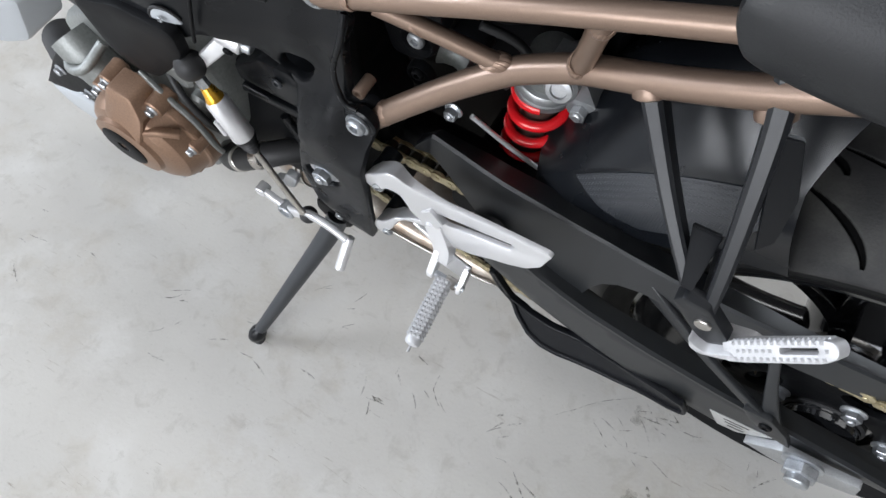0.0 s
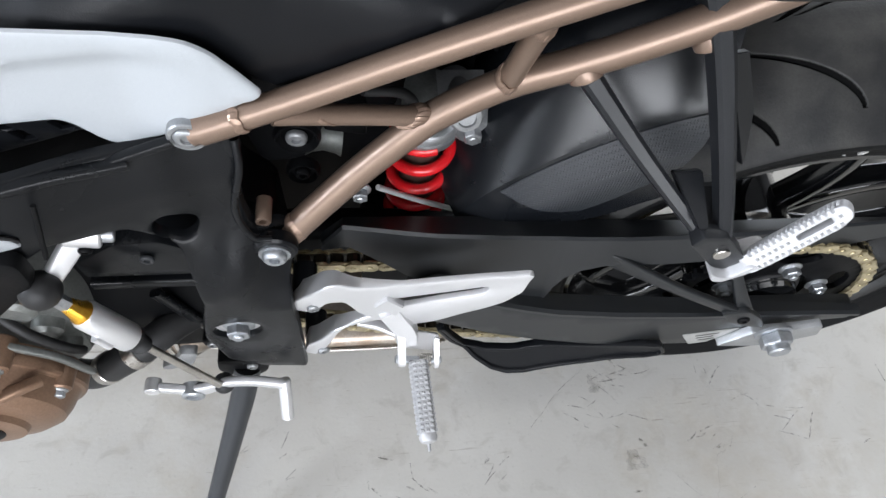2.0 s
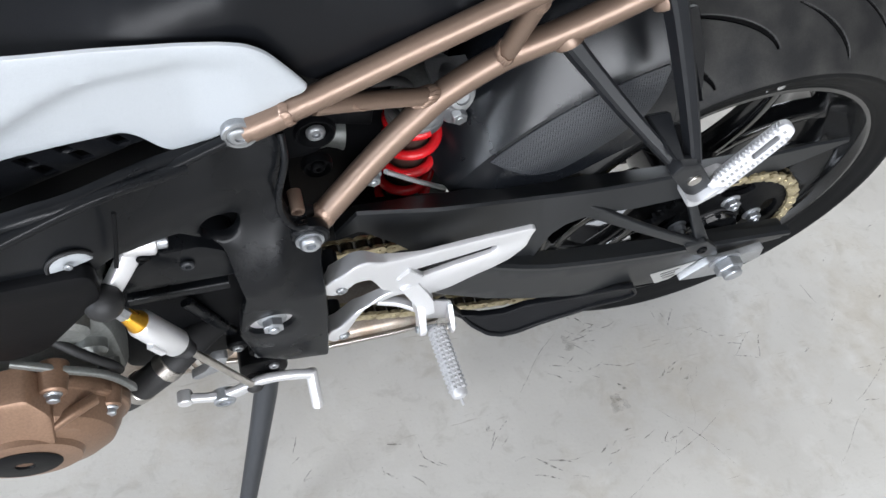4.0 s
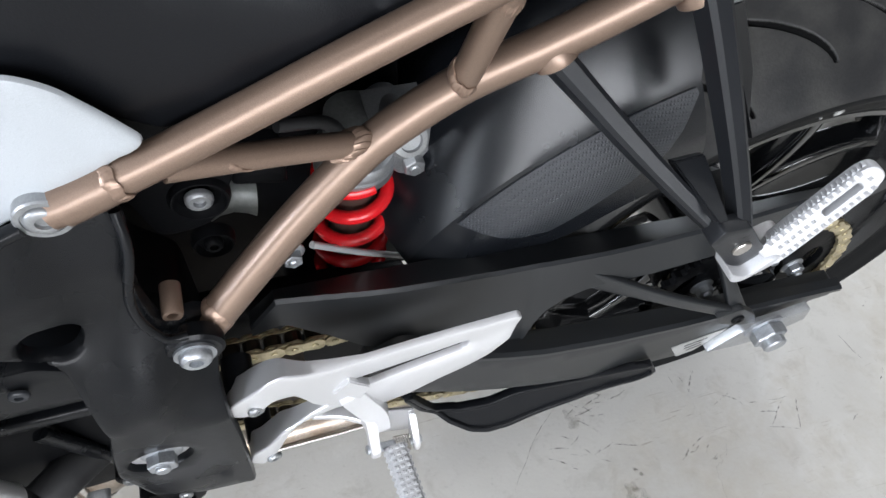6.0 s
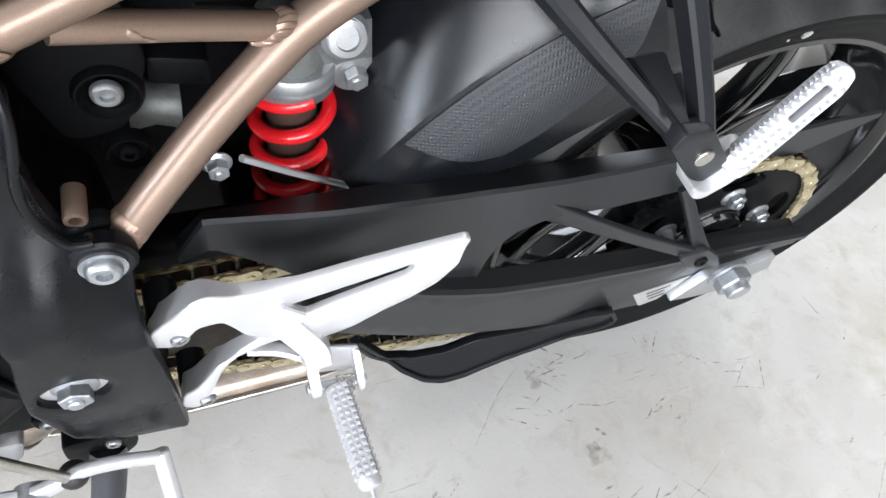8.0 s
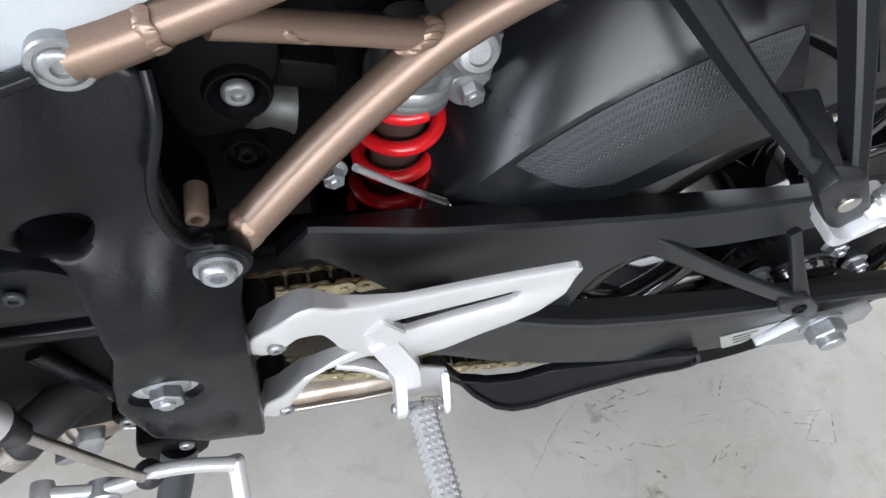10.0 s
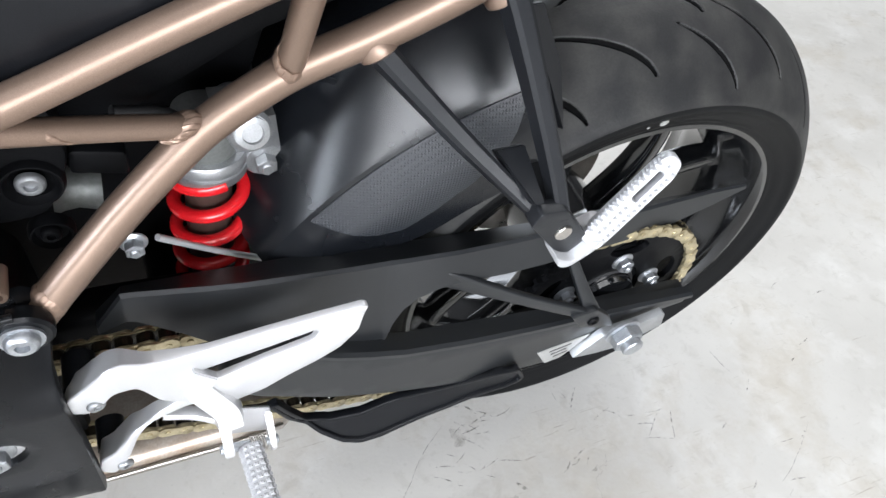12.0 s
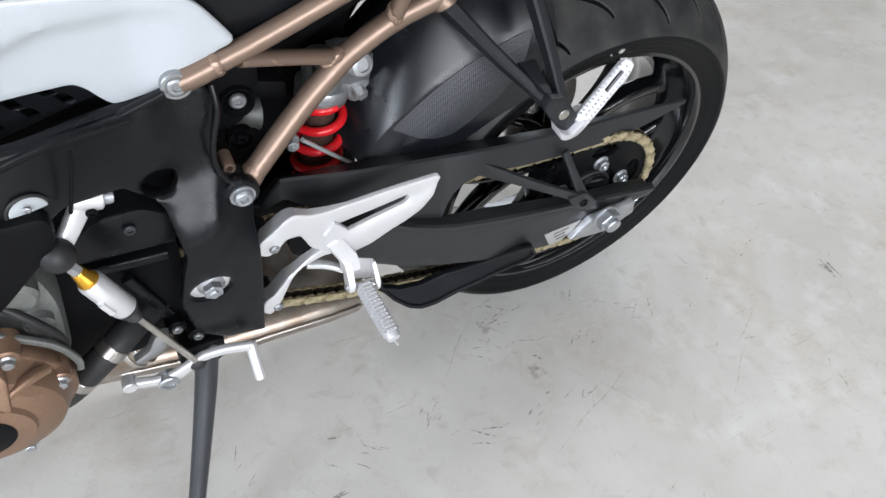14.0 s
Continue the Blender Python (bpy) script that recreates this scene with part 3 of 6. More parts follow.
def chain():
    top = new("drive_chain")
    top.parent, top.location = bike, (0, 0, AXLE_Z)
    top["label"] = "greasy gold drive chain"
    pins = chain_path()
    meshes = link_mesh("link", True), link_mesh("link", False)
    n = len(pins)
    for i in range(n):
        p, q = pins[i], pins[(i + 1) % n]
        d = q - p
        ob = new("link", meshes[i % 2])
        ob.parent = top
        mid = (p + q) / 2
        ob.location = (mid.x, CHAIN_Y, mid.z)
        ob.rotation_euler = (0, -math.atan2(d.z, d.x), 0)


chain()

# ---------------------------------------------------------------- swingarm and guards


def swing_y(px, pz):
    """Outer face of the swingarm: bulges outwards below its crest and draws in towards the axle and the top."""
    y = -0.150 - 0.012 * math.exp(-((px + 0.20) / 0.2) ** 2)
    return y


bm = B()
sheet(bm, [(-0.395, 0.128), (-0.345, 0.096), (-0.290, 0.074), (-0.235, 0.060), (-0.155, 0.047), (-0.035, 0.028), (0.060, 0.017), (0.104, 0.009),
           (0.104, -0.010), (0.033, -0.014), (-0.023, -0.034), (-0.080, -0.052), (-0.21, -0.028), (-0.28, -0.009), (-0.335, 0.010), (-0.40, 0.044), (-0.43, 0.07), (-0.425, 0.108)],
      y=swing_y, thick=0.024, step=0.009, crown=0.006, corner=0.012)
SWINGARM = part("swingarm", bm, M_SWING, bike, "dark grey painted aluminium swingarm")
# inner core of the arm to the pivot and the cross beam in front of the wheel
bm = B()
sweep(bm, curve([(-0.60, -0.070, 0.076), (-0.52, -0.070, 0.076), (-0.44, -0.070, 0.072), (-0.38, -0.07, 0.062)], 0.02), rounded(0.09, 0.035, 0.012))
part("pivot_beam", bm, M_DARK, SWINGARM)
bm = B()
sweep(bm, curve([(-0.44, -0.10, 0.055), (-0.44, 0.0, 0.055), (-0.44, 0.13, 0.055)], 0.03), rounded(0.07, 0.06, 0.02))
part("cross_beam", bm, M_DARK, SWINGARM)
bm = B()
sweep(bm, curve([(-0.45, 0.14, 0.12), (-0.25, 0.155, 0.07), (0.09, 0.145, 0.0)], 0.03), rounded(0.075, 0.03, 0.01))
part("far_arm", bm, M_SWING, SWINGARM)


def bar_between(bm, path, w, h, r, hint=(0, 1, 0), scale=None, step=0.01):
    sweep(bm, curve(path, step), rounded(w, h, r), hint=hint, scale=scale)


# upper chain guard: a folded strip that narrows to a blade over the sprocket
def guard():
    bm = B()
    rows = []
    #        x      outer top (y z)   outer low (y z)   inner top (y z)
    prof = [(-0.505, -0.116, 0.147, -0.118, 0.142, -0.100, 0.146), (-0.484, -0.118, 0.181, -0.123, 0.158, -0.098, 0.168), (-0.478, -0.1185, 0.181, -0.124, 0.157, -0.098, 0.168),
            (-0.45, -0.122, 0.180, -0.130, 0.138, -0.098, 0.167), (-0.427, -0.125, 0.179, -0.135, 0.119, -0.098, 0.167), (-0.40, -0.128, 0.178, -0.141, 0.102, -0.099, 0.166), (-0.37, -0.129, 0.176, -0.1475, 0.086, -0.099, 0.165),
            (-0.316, -0.130, 0.172, -0.149, 0.072, -0.100, 0.162), (-0.290, -0.130, 0.170, -0.148, 0.070, -0.100, 0.159), (-0.285, -0.130, 0.1697, -0.147, 0.084, -0.100, 0.1587), (-0.281, -0.130, 0.1693, -0.1455, 0.101, -0.100, 0.1582), (-0.273, -0.130, 0.1682, -0.1440, 0.118, -0.100, 0.157), (-0.260, -0.130, 0.167, -0.143, 0.130, -0.100, 0.1555),
            (-0.24, -0.130, 0.1655, -0.142, 0.136, -0.100, 0.154), (-0.222, -0.130, 0.164, -0.141, 0.136, -0.100, 0.153), (-0.17, -0.128, 0.160, -0.138, 0.128, -0.100, 0.149),
            (-0.10, -0.124, 0.155, -0.132, 0.121, -0.100, 0.144), (-0.02, -0.116, 0.149, -0.122, 0.113, -0.097, 0.140), (0.03, -0.111, 0.145, -0.116, 0.110, -0.097, 0.138),
            (0.09, -0.105, 0.140, -0.109, 0.120, -0.097, 0.136), (0.146, -0.101, 0.134, -0.102, 0.130, -0.099, 0.133)]
    for x, yt, zt, yl, zl, yi, zi in prof:
        rows.append([(x, yi, zi), (x, yi * 0.4 + yt * 0.6, zi * 0.4 + zt * 0.6 + 0.0005), (x, yt + 0.003, zt + 0.0012), (x, yt, zt - 0.0012), (x, yl, zl), (x, yl + 0.003, zl), (x, yt + 0.004, zt - 0.005), (x, yi, zi - 0.004)])
    fine = []
    for a, b in zip(rows, rows[1:]):
        for j in range(3):
            fine.append([Vector(p).lerp(Vector(q), j / 3) for p, q in zip(a, b)])
    fine.append([Vector(p) for p in rows[-1]])
    loft(bm, fine)
    return part("chain_guard", bm, M_SWING, bike, "dark grey upper chain guard blade", angle=25)


GUARD = guard()
bm = B()
bar_between(bm, [(-0.246, -0.128, 0.142), (-0.222, -0.1365, 0.134), (-0.15, -0.155, 0.102), (-0.07, -0.167, 0.062)], 0.016, 0.007, 0.002, hint=(0, 0, 1), scale=lambda t: (1.45 - 0.55 * min(1, 2 * t), 1))
part("guard_stay", bm, M_SWING, GUARD)
bm = B()
bar_between(bm, [(-0.105, -0.138, 0.135), (-0.085, -0.155, 0.095), (-0.06, -0.168, 0.050)], 0.014, 0.007, 0.002, hint=(1, 0, 0), scale=lambda t: (0.75 + 0.75 * t * t, 1))
part("guard_stay", bm, M_SWING, GUARD)
bm = B()
sheet(bm, [(-0.098, 0.072), (-0.070, 0.076), (-0.045, 0.054), (-0.030, 0.030), (-0.050, 0.034), (-0.082, 0.050)], y=-0.172, thick=0.007, crown=0.0015, corner=0.004)
part("stay_foot", bm, M_SWING, GUARD)
bm = B()
torx_head(bm, V(-0.067, -0.172, 0.056), OUT, 0.0065, 0.003)
part("screw", bm, M_DARK, GUARD)
# upper ledge of the lower beam
bm = B()
rows = []
for x, z in ((-0.372, 0.113), (-0.335, 0.093), (-0.305, 0.082), (-0.27, 0.072), (-0.20, 0.061), (-0.12, 0.048), (-0.04, 0.034), (0.04, 0.020), (0.104, 0.010)):
    yo = swing_y(x, z)
    rows.append([(x, yo - 0.003, z + 0.001), (x, yo - 0.003, z - 0.004), (x, yo + 0.004, z - 0.006), (x, -0.141, z - 0.002), (x, -0.141, z + 0.003), (x, yo + 0.001, z + 0.003)])
loft(bm, rows)
part("top_ledge", bm, M_SWING, SWINGARM, angle=25)
# chain adjuster, axle nut and foil label
bm = B()
sheet(bm, [(-0.054, -0.038), (-0.025, 0.000), (0.023, 0.004), (0.053, 0.012), (0.062, -0.016), (0.040, -0.030), (0.017, -0.044), (-0.02, -0.043)], y=-0.167, thick=0.010, crown=0.001, corner=0.003)
part("chain_adjuster", bm, M_ALU, SWINGARM, "bright aluminium chain adjuster plate")
bm = B()
lathe(bm, V(-0.002, -0.167, 0.000), OUT, [(0, 0), (0.021, 0), (0.021, 0.003), (0.019, 0.004), (0, 0.004)], 32)
prism(bm, V(-0.002, -0.171, 0.000), OUT, 0.0185, 0.013, 6, 0.0015, 0.3)
lathe(bm, V(-0.002, -0.184, 0.000), OUT, [(0.0, 0.0), (0.0125, 0.0), (0.0125, 0.007), (0.011, 0.0085), (0.0, 0.0085)], 24)
part("axle_nut", bm, M_ZINC, SWINGARM, "grey zinc axle nut")
bm = B()
sheet(bm, [(-0.105, -0.012), (-0.035, -0.008), (-0.048, -0.028), (-0.062, -0.044), (-0.084, -0.046)], y=lambda a, b: swing_y(a, b) - 0.0012, thick=0.001, crown=0.0002, corner=0.002)
LABEL = part("foil_label", bm, M_STICKER, SWINGARM, "silver foil warning label")
for k, (lx, lw) in enumerate(((-0.086, 0.028), (-0.082, 0.020), (-0.076, 0.018))):
    bm = B()
    z0 = -0.018 - 0.008 * k
    sheet(bm, [(lx, z0), (lx + lw, z0 + 0.003), (lx + lw, z0 + 0.001), (lx, z0 - 0.002)], y=lambda a, b: swing_y(a, b) - 0.0016, thick=0.0005, crown=0, step=0.05)
    part("printed_bar", bm, M_PRINT, LABEL, smooth=False)
# lower fin in front of the sprocket
def inset(poly, d):
    """A polygon drawn in by d along its corners' bisectors."""
    n = len(poly)
    turn = 1 if sum(poly[i - 1][0] * poly[i][1] - poly[i][0] * poly[i - 1][1] for i in range(n)) > 0 else -1
    out = []
    for i in range(n):
        p, a, b = Vector(poly[i]), Vector(poly[i - 1]), Vector(poly[(i + 1) % n])
        e, f = (p - a).normalized(), (b - p).normalized()
        na, nb = Vector((-e.y, e.x)) * turn, Vector((-f.y, f.x)) * turn
        m = (na + nb).normalized()
        out.append(tuple(p + m * min(d / max(0.4, m.dot(na)), 2 * d)))
    return out


FIN_OUT = [(-0.392, 0.012), (-0.374, -0.025), (-0.344, -0.060), (-0.322, -0.077), (-0.302, -0.084), (-0.278, -0.084), (-0.202, -0.070), (-0.122, -0.044), (-0.120, -0.034), (-0.133, -0.012), (-0.154, -0.014),
           (-0.207, -0.030), (-0.267, -0.046), (-0.298, -0.050), (-0.332, -0.047), (-0.357, -0.034), (-0.372, -0.008), (-0.384, 0.016)]


def fin_y(px, pz):
    """Outer face of the toe guard: its upper edge leans in towards the chain, least at the rear end."""
    return -0.173 + 0.022 * max(0.0, min(1.0, (pz + 0.085) / 0.04)) * max(0.0, min(1.0, (-0.14 - px) / 0.13))


bm = B()
sheet(bm, FIN_OUT, y=lambda a, b: fin_y(a, b) + 0.0035, thick=0.004, crown=0.0005, step=0.006)
FIN = part("toe_guard", bm, M_PLASTIC, bike, "black plastic fin guarding the lower chain run")
bm = B()
sheet(bm, FIN_OUT, y=fin_y, thick=0.008, holes=[inset(FIN_OUT, 0.0045)], crown=0.0010, step=0.005, corner=0.004)
part("raised_rim", bm, M_PLASTIC, FIN)

# ---------------------------------------------------------------- rear hugger


def hugger_point(th, u):
    """th: angle from the rear over the top; u from -1 (left lower edge) to 1. The shell stands further off the tyre towards the front."""
    crease = 0.352 + 0.080 * (th - 2.05)
    if u < -0.5:
        t = (-0.5 - u) / 0.5
        depth = 0.032 + 0.068 * math.sin(min(1.0, max(0.0, (2.80 - th) / 0.32)) * math.pi / 2)
        r = crease - depth * t
        y = -0.090 - 0.016 * math.sin(min(1, t * 2.0) * math.pi / 2) + 0.005 * max(0, t - 0.5)
    else:
        t = (u + 0.5) / 1.5
        r = crease + (0.022 + 0.052 * max(0.0, min(1.0, (2.72 - th) / 0.42))) * math.sin(t * math.pi) ** 0.94
        y = -0.090 + 0.18 * t
    return V(r * math.cos(th), y, r * math.sin(th))


HUG_IN = -0.003
bm = B()
nu, nt = 64, 44
grid = []
for i in range(nt + 1):
    rowp = []
    for j in range(nu + 1):
        u = -1 + 2 * j / nu
        start = 2.10 + 0.12 * max(0.0, -0.5 - u) - 0.25 * max(0.0, u + 0.5)
        th = start + (2.76 - start) * i / nt
        rowp.append(hugger_point(th, u))
    grid.append(rowp)
shell(bm, grid, HUG_IN)
HUGGER = part("rear_hugger", bm, M_HUGGER, bike, "matt black plastic rear hugger over the tyre", angle=13)

# dimpled side panel of the hugger
M_DIMPLE = material("dimpled_black_plastic", (0.016, 0.019, 0.024), 0.40, vary=0.1, spec=0.7)
nt_ = M_DIMPLE.node_tree
vo_ = nt_.nodes.new("ShaderNodeTexVoronoi")
vo_.inputs["Scale"].default_value, vo_.inputs["Randomness"].default_value = 400, 0.0
mp_ = nt_.nodes.new("ShaderNodeTexCoord")
nt_.links.new(mp_.outputs["Object"], vo_.inputs["Vector"])
mr_ = nt_.nodes.new("ShaderNodeMapRange")
mr_.inputs["From Min"].default_value, mr_.inputs["From Max"].default_value = 0.25, 0.5
nt_.links.new(vo_.outputs["Distance"], mr_.inputs["Value"])
bp_ = nt_.nodes.new("ShaderNodeBump")
bp_.inputs["Strength"].default_value, bp_.inputs["Distance"].default_value = 0.6, 0.0006
nt_.links.new(mr_.outputs[0], bp_.inputs["Height"])
nt_.links.new(bp_.outputs[0], nt_.nodes["Principled BSDF"].inputs["Normal"])
bm = B()
grid = []
for i in range(61):
    rowp = []
    for j in range(13):
        t = i / 60
        v = j / 12
        th = 2.115 + (2.62 - 2.115) * t
        low = float(np.interp(th, (2.115, 2.17, 2.23, 2.33, 2.45, 2.55, 2.585, 2.605, 2.62), (0.08, 0.30, 0.48, 0.64, 0.71, 0.71, 0.58, 0.36, 0.06)))
        u = -0.5 - 0.5 * (0.035 + (low - 0.035) * v)
        p = hugger_point(th, u)
        rowp.append(p + V(0, -0.0016, 0) + V(p.x, 0, p.z).normalized() * 0.0004)
    grid.append(rowp)
shell(bm, grid, -HUG_IN)
part("dimpled_panel", bm, M_DIMPLE, HUGGER, "dimpled grip texture panel")


# ---------------------------------------------------------------- subframe
SUB = new("subframe")
SUB.parent, SUB.location = bike, (0, 0, AXLE_Z)
SUB["label"] = "welded champagne bronze tubular rear subframe"
UPPER = [(-0.572, -0.138, 0.344), (-0.525, -0.134, 0.360), (-0.48, -0.130, 0.377), (-0.43, -0.128, 0.399), (-0.36, -0.125, 0.428), (-0.286, -0.120, 0.455), (-0.19, -0.115, 0.490)]
LOWER = [(-0.538, -0.148, 0.203), (-0.524, -0.142, 0.219), (-0.47, -0.122, 0.269), (-0.43, -0.111, 0.304), (-0.405, -0.106, 0.323), (-0.363, -0.103, 0.348), (-0.318, -0.104, 0.368),
         (-0.285, -0.106, 0.385), (-0.24, -0.108, 0.411), (-0.19, -0.108, 0.442)]
bm = B()
tube(bm, UPPER, 0.0096)
part("upper_tube", bm, M_BRONZE, SUB)
bm = B()
tube(bm, LOWER, 0.0116)
part("lower_tube", bm, M_BRONZE, SUB)
bm = B()
tube(bm, [(-0.520, -0.133, 0.354), (-0.465, -0.119, 0.336), (-0.414, -0.108, 0.320)], 0.0074)
part("brace_tube", bm, M_BRONZE, SUB)
bm = B()
tube(bm, [(-0.364, -0.104, 0.345), (-0.352, -0.122, 0.428)], 0.0085)
part("strut_tube", bm, M_BRONZE, SUB)
# right side twins, seen through the gaps
for pts, r in ((UPPER, 0.0096), (LOWER, 0.0116)):
    bm = B()
    tube(bm, [(a, -b, c) for a, b, c in pts], r)
    part("far_tube", bm, M_BRONZE, SUB)


def weld(centre, axis, r, n=18, wide=0.0048, proud=0.0016, tilt=0.0, hint=(0, 0, 1)):
    """A broad painted weld ring laid in overlapping scales."""
    bm = B()
    a, u, w = frame_of(axis, hint)
    k = n * 6
    rings = []
    for i in range(k):
        t = 2 * math.pi * i / k
        out = u * math.cos(t) + w * math.sin(t)
        saw = (n * t / (2 * math.pi)) % 1.0
        q = Vector(centre) + out * (r - 0.0006) + a * (tilt * math.cos(t) + 0.0006 * math.sin(7 * t))
        e = proud * (0.55 + 0.45 * (1 - saw) ** 0.6)
        row = []
        for m in range(10):
            c = 2 * math.pi * m / 10
            lag = 0.10 * math.sin(c) ** 2
            far = out * math.cos(lag) + (u * -math.sin(t) + w * math.cos(t)) * math.sin(lag)
            row.append(bm.verts.new(q + (far - out) * r + far * e * math.cos(c) + a * wide * (0.9 + 0.1 * math.sin(3 * t)) * math.sin(c)))
        rings.append(row)
    for p, q in zip(rings, rings[1:] + rings[:1]):
        for m in range(10):
            bm.faces.new((p[m], p[(m + 1) % 10], q[(m + 1) % 10], q[m]))
    part("weld_bead", bm, M_WELD, SUB, "rippled weld bead")


weld((-0.3630, -0.1075, 0.3585), (0.011, -0.019, 0.068), 0.0090, 16, tilt=0.004)
weld((-0.353, -0.119, 0.417), (0.011, -0.019, 0.068), 0.0088, 16, tilt=0.003)
weld((-0.427, -0.1105, 0.3235), (0.053, 0.010, -0.008), 0.0078, 16, 0.0060, 0.0022, tilt=0.007)
weld((-0.488, -0.125, 0.3435), (0.053, 0.010, -0.008), 0.0074, 15, 0.0040, 0.0012, tilt=-0.010)
weld((-0.519, -0.140, 0.2240), (0.054, 0.02, 0.053), 0.0118, 18, 0.0050, 0.0010, tilt=0.003)
weld((-0.540, -0.136, 0.355), (0.045, 0.004, 0.017), 0.0104, 18, 0.0040, 0.0012)
# swaged sleeve at the front of the upper tube
bm = B()
tube(bm, [(-0.566, -0.138, 0.3462), (-0.552, -0.1368, 0.3508), (-0.539, -0.1355, 0.3555)], 0.0108, scale=lambda t: 1.0 if t < 0.8 else 0.95)
part("tube_sleeve", bm, M_BRONZE, SUB)
# end lugs
bm = B()
lathe(bm, V(-0.574, -0.134, 0.344), OUT, [(0, 0), (0.0120, 0), (0.0130, 0.002), (0.0130, 0.0085), (0.0122, 0.0095), (0.0098, 0.0095), (0.0094, 0.0086), (0, 0.0086)], 36)
part("front_lug", bm, M_DULL, SUB, "bright aluminium mounting lug")
bm = B()
torx_head(bm, V(-0.574, -0.1424, 0.344), OUT, 0.0088, 0.0034)
part("lug_screw", bm, M_DULL, SUB)
bm = B()
lathe(bm, V(-0.541, -0.124, 0.246), OUT, [(0, 0.003), (0.0062, 0.003), (0.0062, 0.023), (0.0056, 0.0245), (0.0034, 0.0245), (0.0031, 0.023), (0.0038, 0.010), (0, 0.010)], 22)
part("threaded_boss", bm, M_BRONZE, SUB)
for c in ((-0.311, -0.105, 0.372), (-0.236, -0.108, 0.405)):
    bm = B()
    lathe(bm, V(*c) + V(0, -0.001, -0.008), V(0.45, -0.45, -0.75), [(0, -0.004), (0.012, -0.004), (0.0135, 0.001), (0.0130, 0.005), (0.010, 0.0065), (0, 0.0065)], 24)
    part("bracket_boss", bm, M_BRONZE, SUB)

# ---------------------------------------------------------------- passenger foot peg and its bracket
BRACKET = new("passenger_peg_bracket")
BRACKET.parent, BRACKET.location = bike, (0, 0, AXLE_Z)
BRACKET["label"] = "black forged V-shaped passenger peg bracket"
LEG_A = [(-0.313, -0.102, 0.3655), (-0.302, -0.113, 0.355), (-0.262, -0.153, 0.320), (-0.214, -0.1962, 0.2815)]
LEG_B = [(-0.246, -0.094, 0.431), (-0.232, -0.120, 0.396), (-0.216, -0.160, 0.340), (-0.206, -0.1890, 0.299), (-0.2035, -0.1990, 0.284)]
SECTION = [(0.0086, -0.0046), (0.0086, 0.0046), (0.0062, 0.0082), (-0.0080, 0.0096), (-0.0085, 0.0), (-0.0080, -0.0096), (0.0062, -0.0082)]
for leg, wide in ((LEG_A, 0.86), (LEG_B, 0.92)):
    bm = B()
    sweep(bm, curve(leg, 0.01), [(a, b * wide) for a, b in SECTION], hint=(0, -1, 0.5), scale=lambda t: 1.08 - 0.44 * t)
    bmesh.ops.bevel(bm, geom=[e for e in bm.edges if e.calc_face_angle(0) > 0.35], offset=0.0011, segments=2, affect="EDGES")
    part("bracket_leg", bm, M_BRACKET, BRACKET, angle=30)
# raised web beside the front leg, ending in a ridge, and the deeper web beyond it
bm = B()
top = [(-0.2418, -0.157, 0.3137), (-0.2196, -0.157, 0.3152), (-0.2213, -0.199, 0.3025), (-0.23, -0.2, 0.304)]
loft(bm, [top, [(a, b + 0.006, c - 0.005) for a, b, c in top]])
bmesh.ops.bevel(bm, geom=bm.edges[:], offset=0.0010, segments=2, affect="EDGES")
part("gusset", bm, M_BRACKET, BRACKET, angle=30)
bm = B()
deep = [(-0.2180, -0.1580, 0.2960), (-0.2040, -0.1600, 0.3000), (-0.1990, -0.1890, 0.2860), (-0.2110, -0.1930, 0.2840)]
loft(bm, [deep, [(a, b + 0.006, c - 0.004) for a, b, c in deep]])
part("gusset_web", bm, M_BRACKET, BRACKET)
bm = B()
fin = [(-0.230, -0.128, 0.400), (-0.213, -0.121, 0.396), (-0.194, -0.134, 0.357), (-0.190, -0.150, 0.325), (-0.201, -0.166, 0.332)]
loft(bm, [fin, [(a - 0.001, b + 0.006, c - 0.003) for a, b, c in fin]])
bmesh.ops.bevel(bm, geom=bm.edges[:], offset=0.0009, segments=2, affect="EDGES")
part("bracket_fin", bm, M_BRACKET, BRACKET, angle=30)
bm = B()
sheet(bm, [(-0.229, 0.286), (-0.224, 0.298), (-0.205, 0.297), (-0.178, 0.265), (-0.177, 0.257), (-0.187, 0.246), (-0.196, 0.248)], y=-0.2035, thick=0.012, step=0.004, crown=0.0013, corner=0.0025)
part("pivot_plate", bm, M_BRACKET, BRACKET)
bm = B()
lathe(bm, V(-0.2005, -0.2035, 0.2735), OUT, [(0, 0), (0.0064, 0), (0.0064, 0.0012), (0.0058, 0.0018), (0, 0.0018)], 28)
part("pivot_pin", bm, M_STEEL, BRACKET, "brushed steel pivot pin")
# cast root that wraps round the pivot plate from below
bm = B()
sheet(bm, [(-0.196, 0.250), (-0.192, 0.240), (-0.176, 0.226), (-0.163, 0.230), (-0.153, 0.244), (-0.154, 0.260), (-0.163, 0.266), (-0.174, 0.260)], y=-0.2005, thick=0.016, step=0.004, crown=0.0022, corner=0.006)
sheet(bm, [(-0.2035, 0.2565), (-0.1975, 0.2420), (-0.1880, 0.2395), (-0.1720, 0.2525), (-0.1660, 0.2650), (-0.1740, 0.2640), (-0.1860, 0.2470), (-0.1950, 0.2500)], y=-0.2120, thick=0.020, step=0.004, crown=0.0020, corner=0.004)
part("peg_root", bm, M_PEG, BRACKET, "cast aluminium peg root")


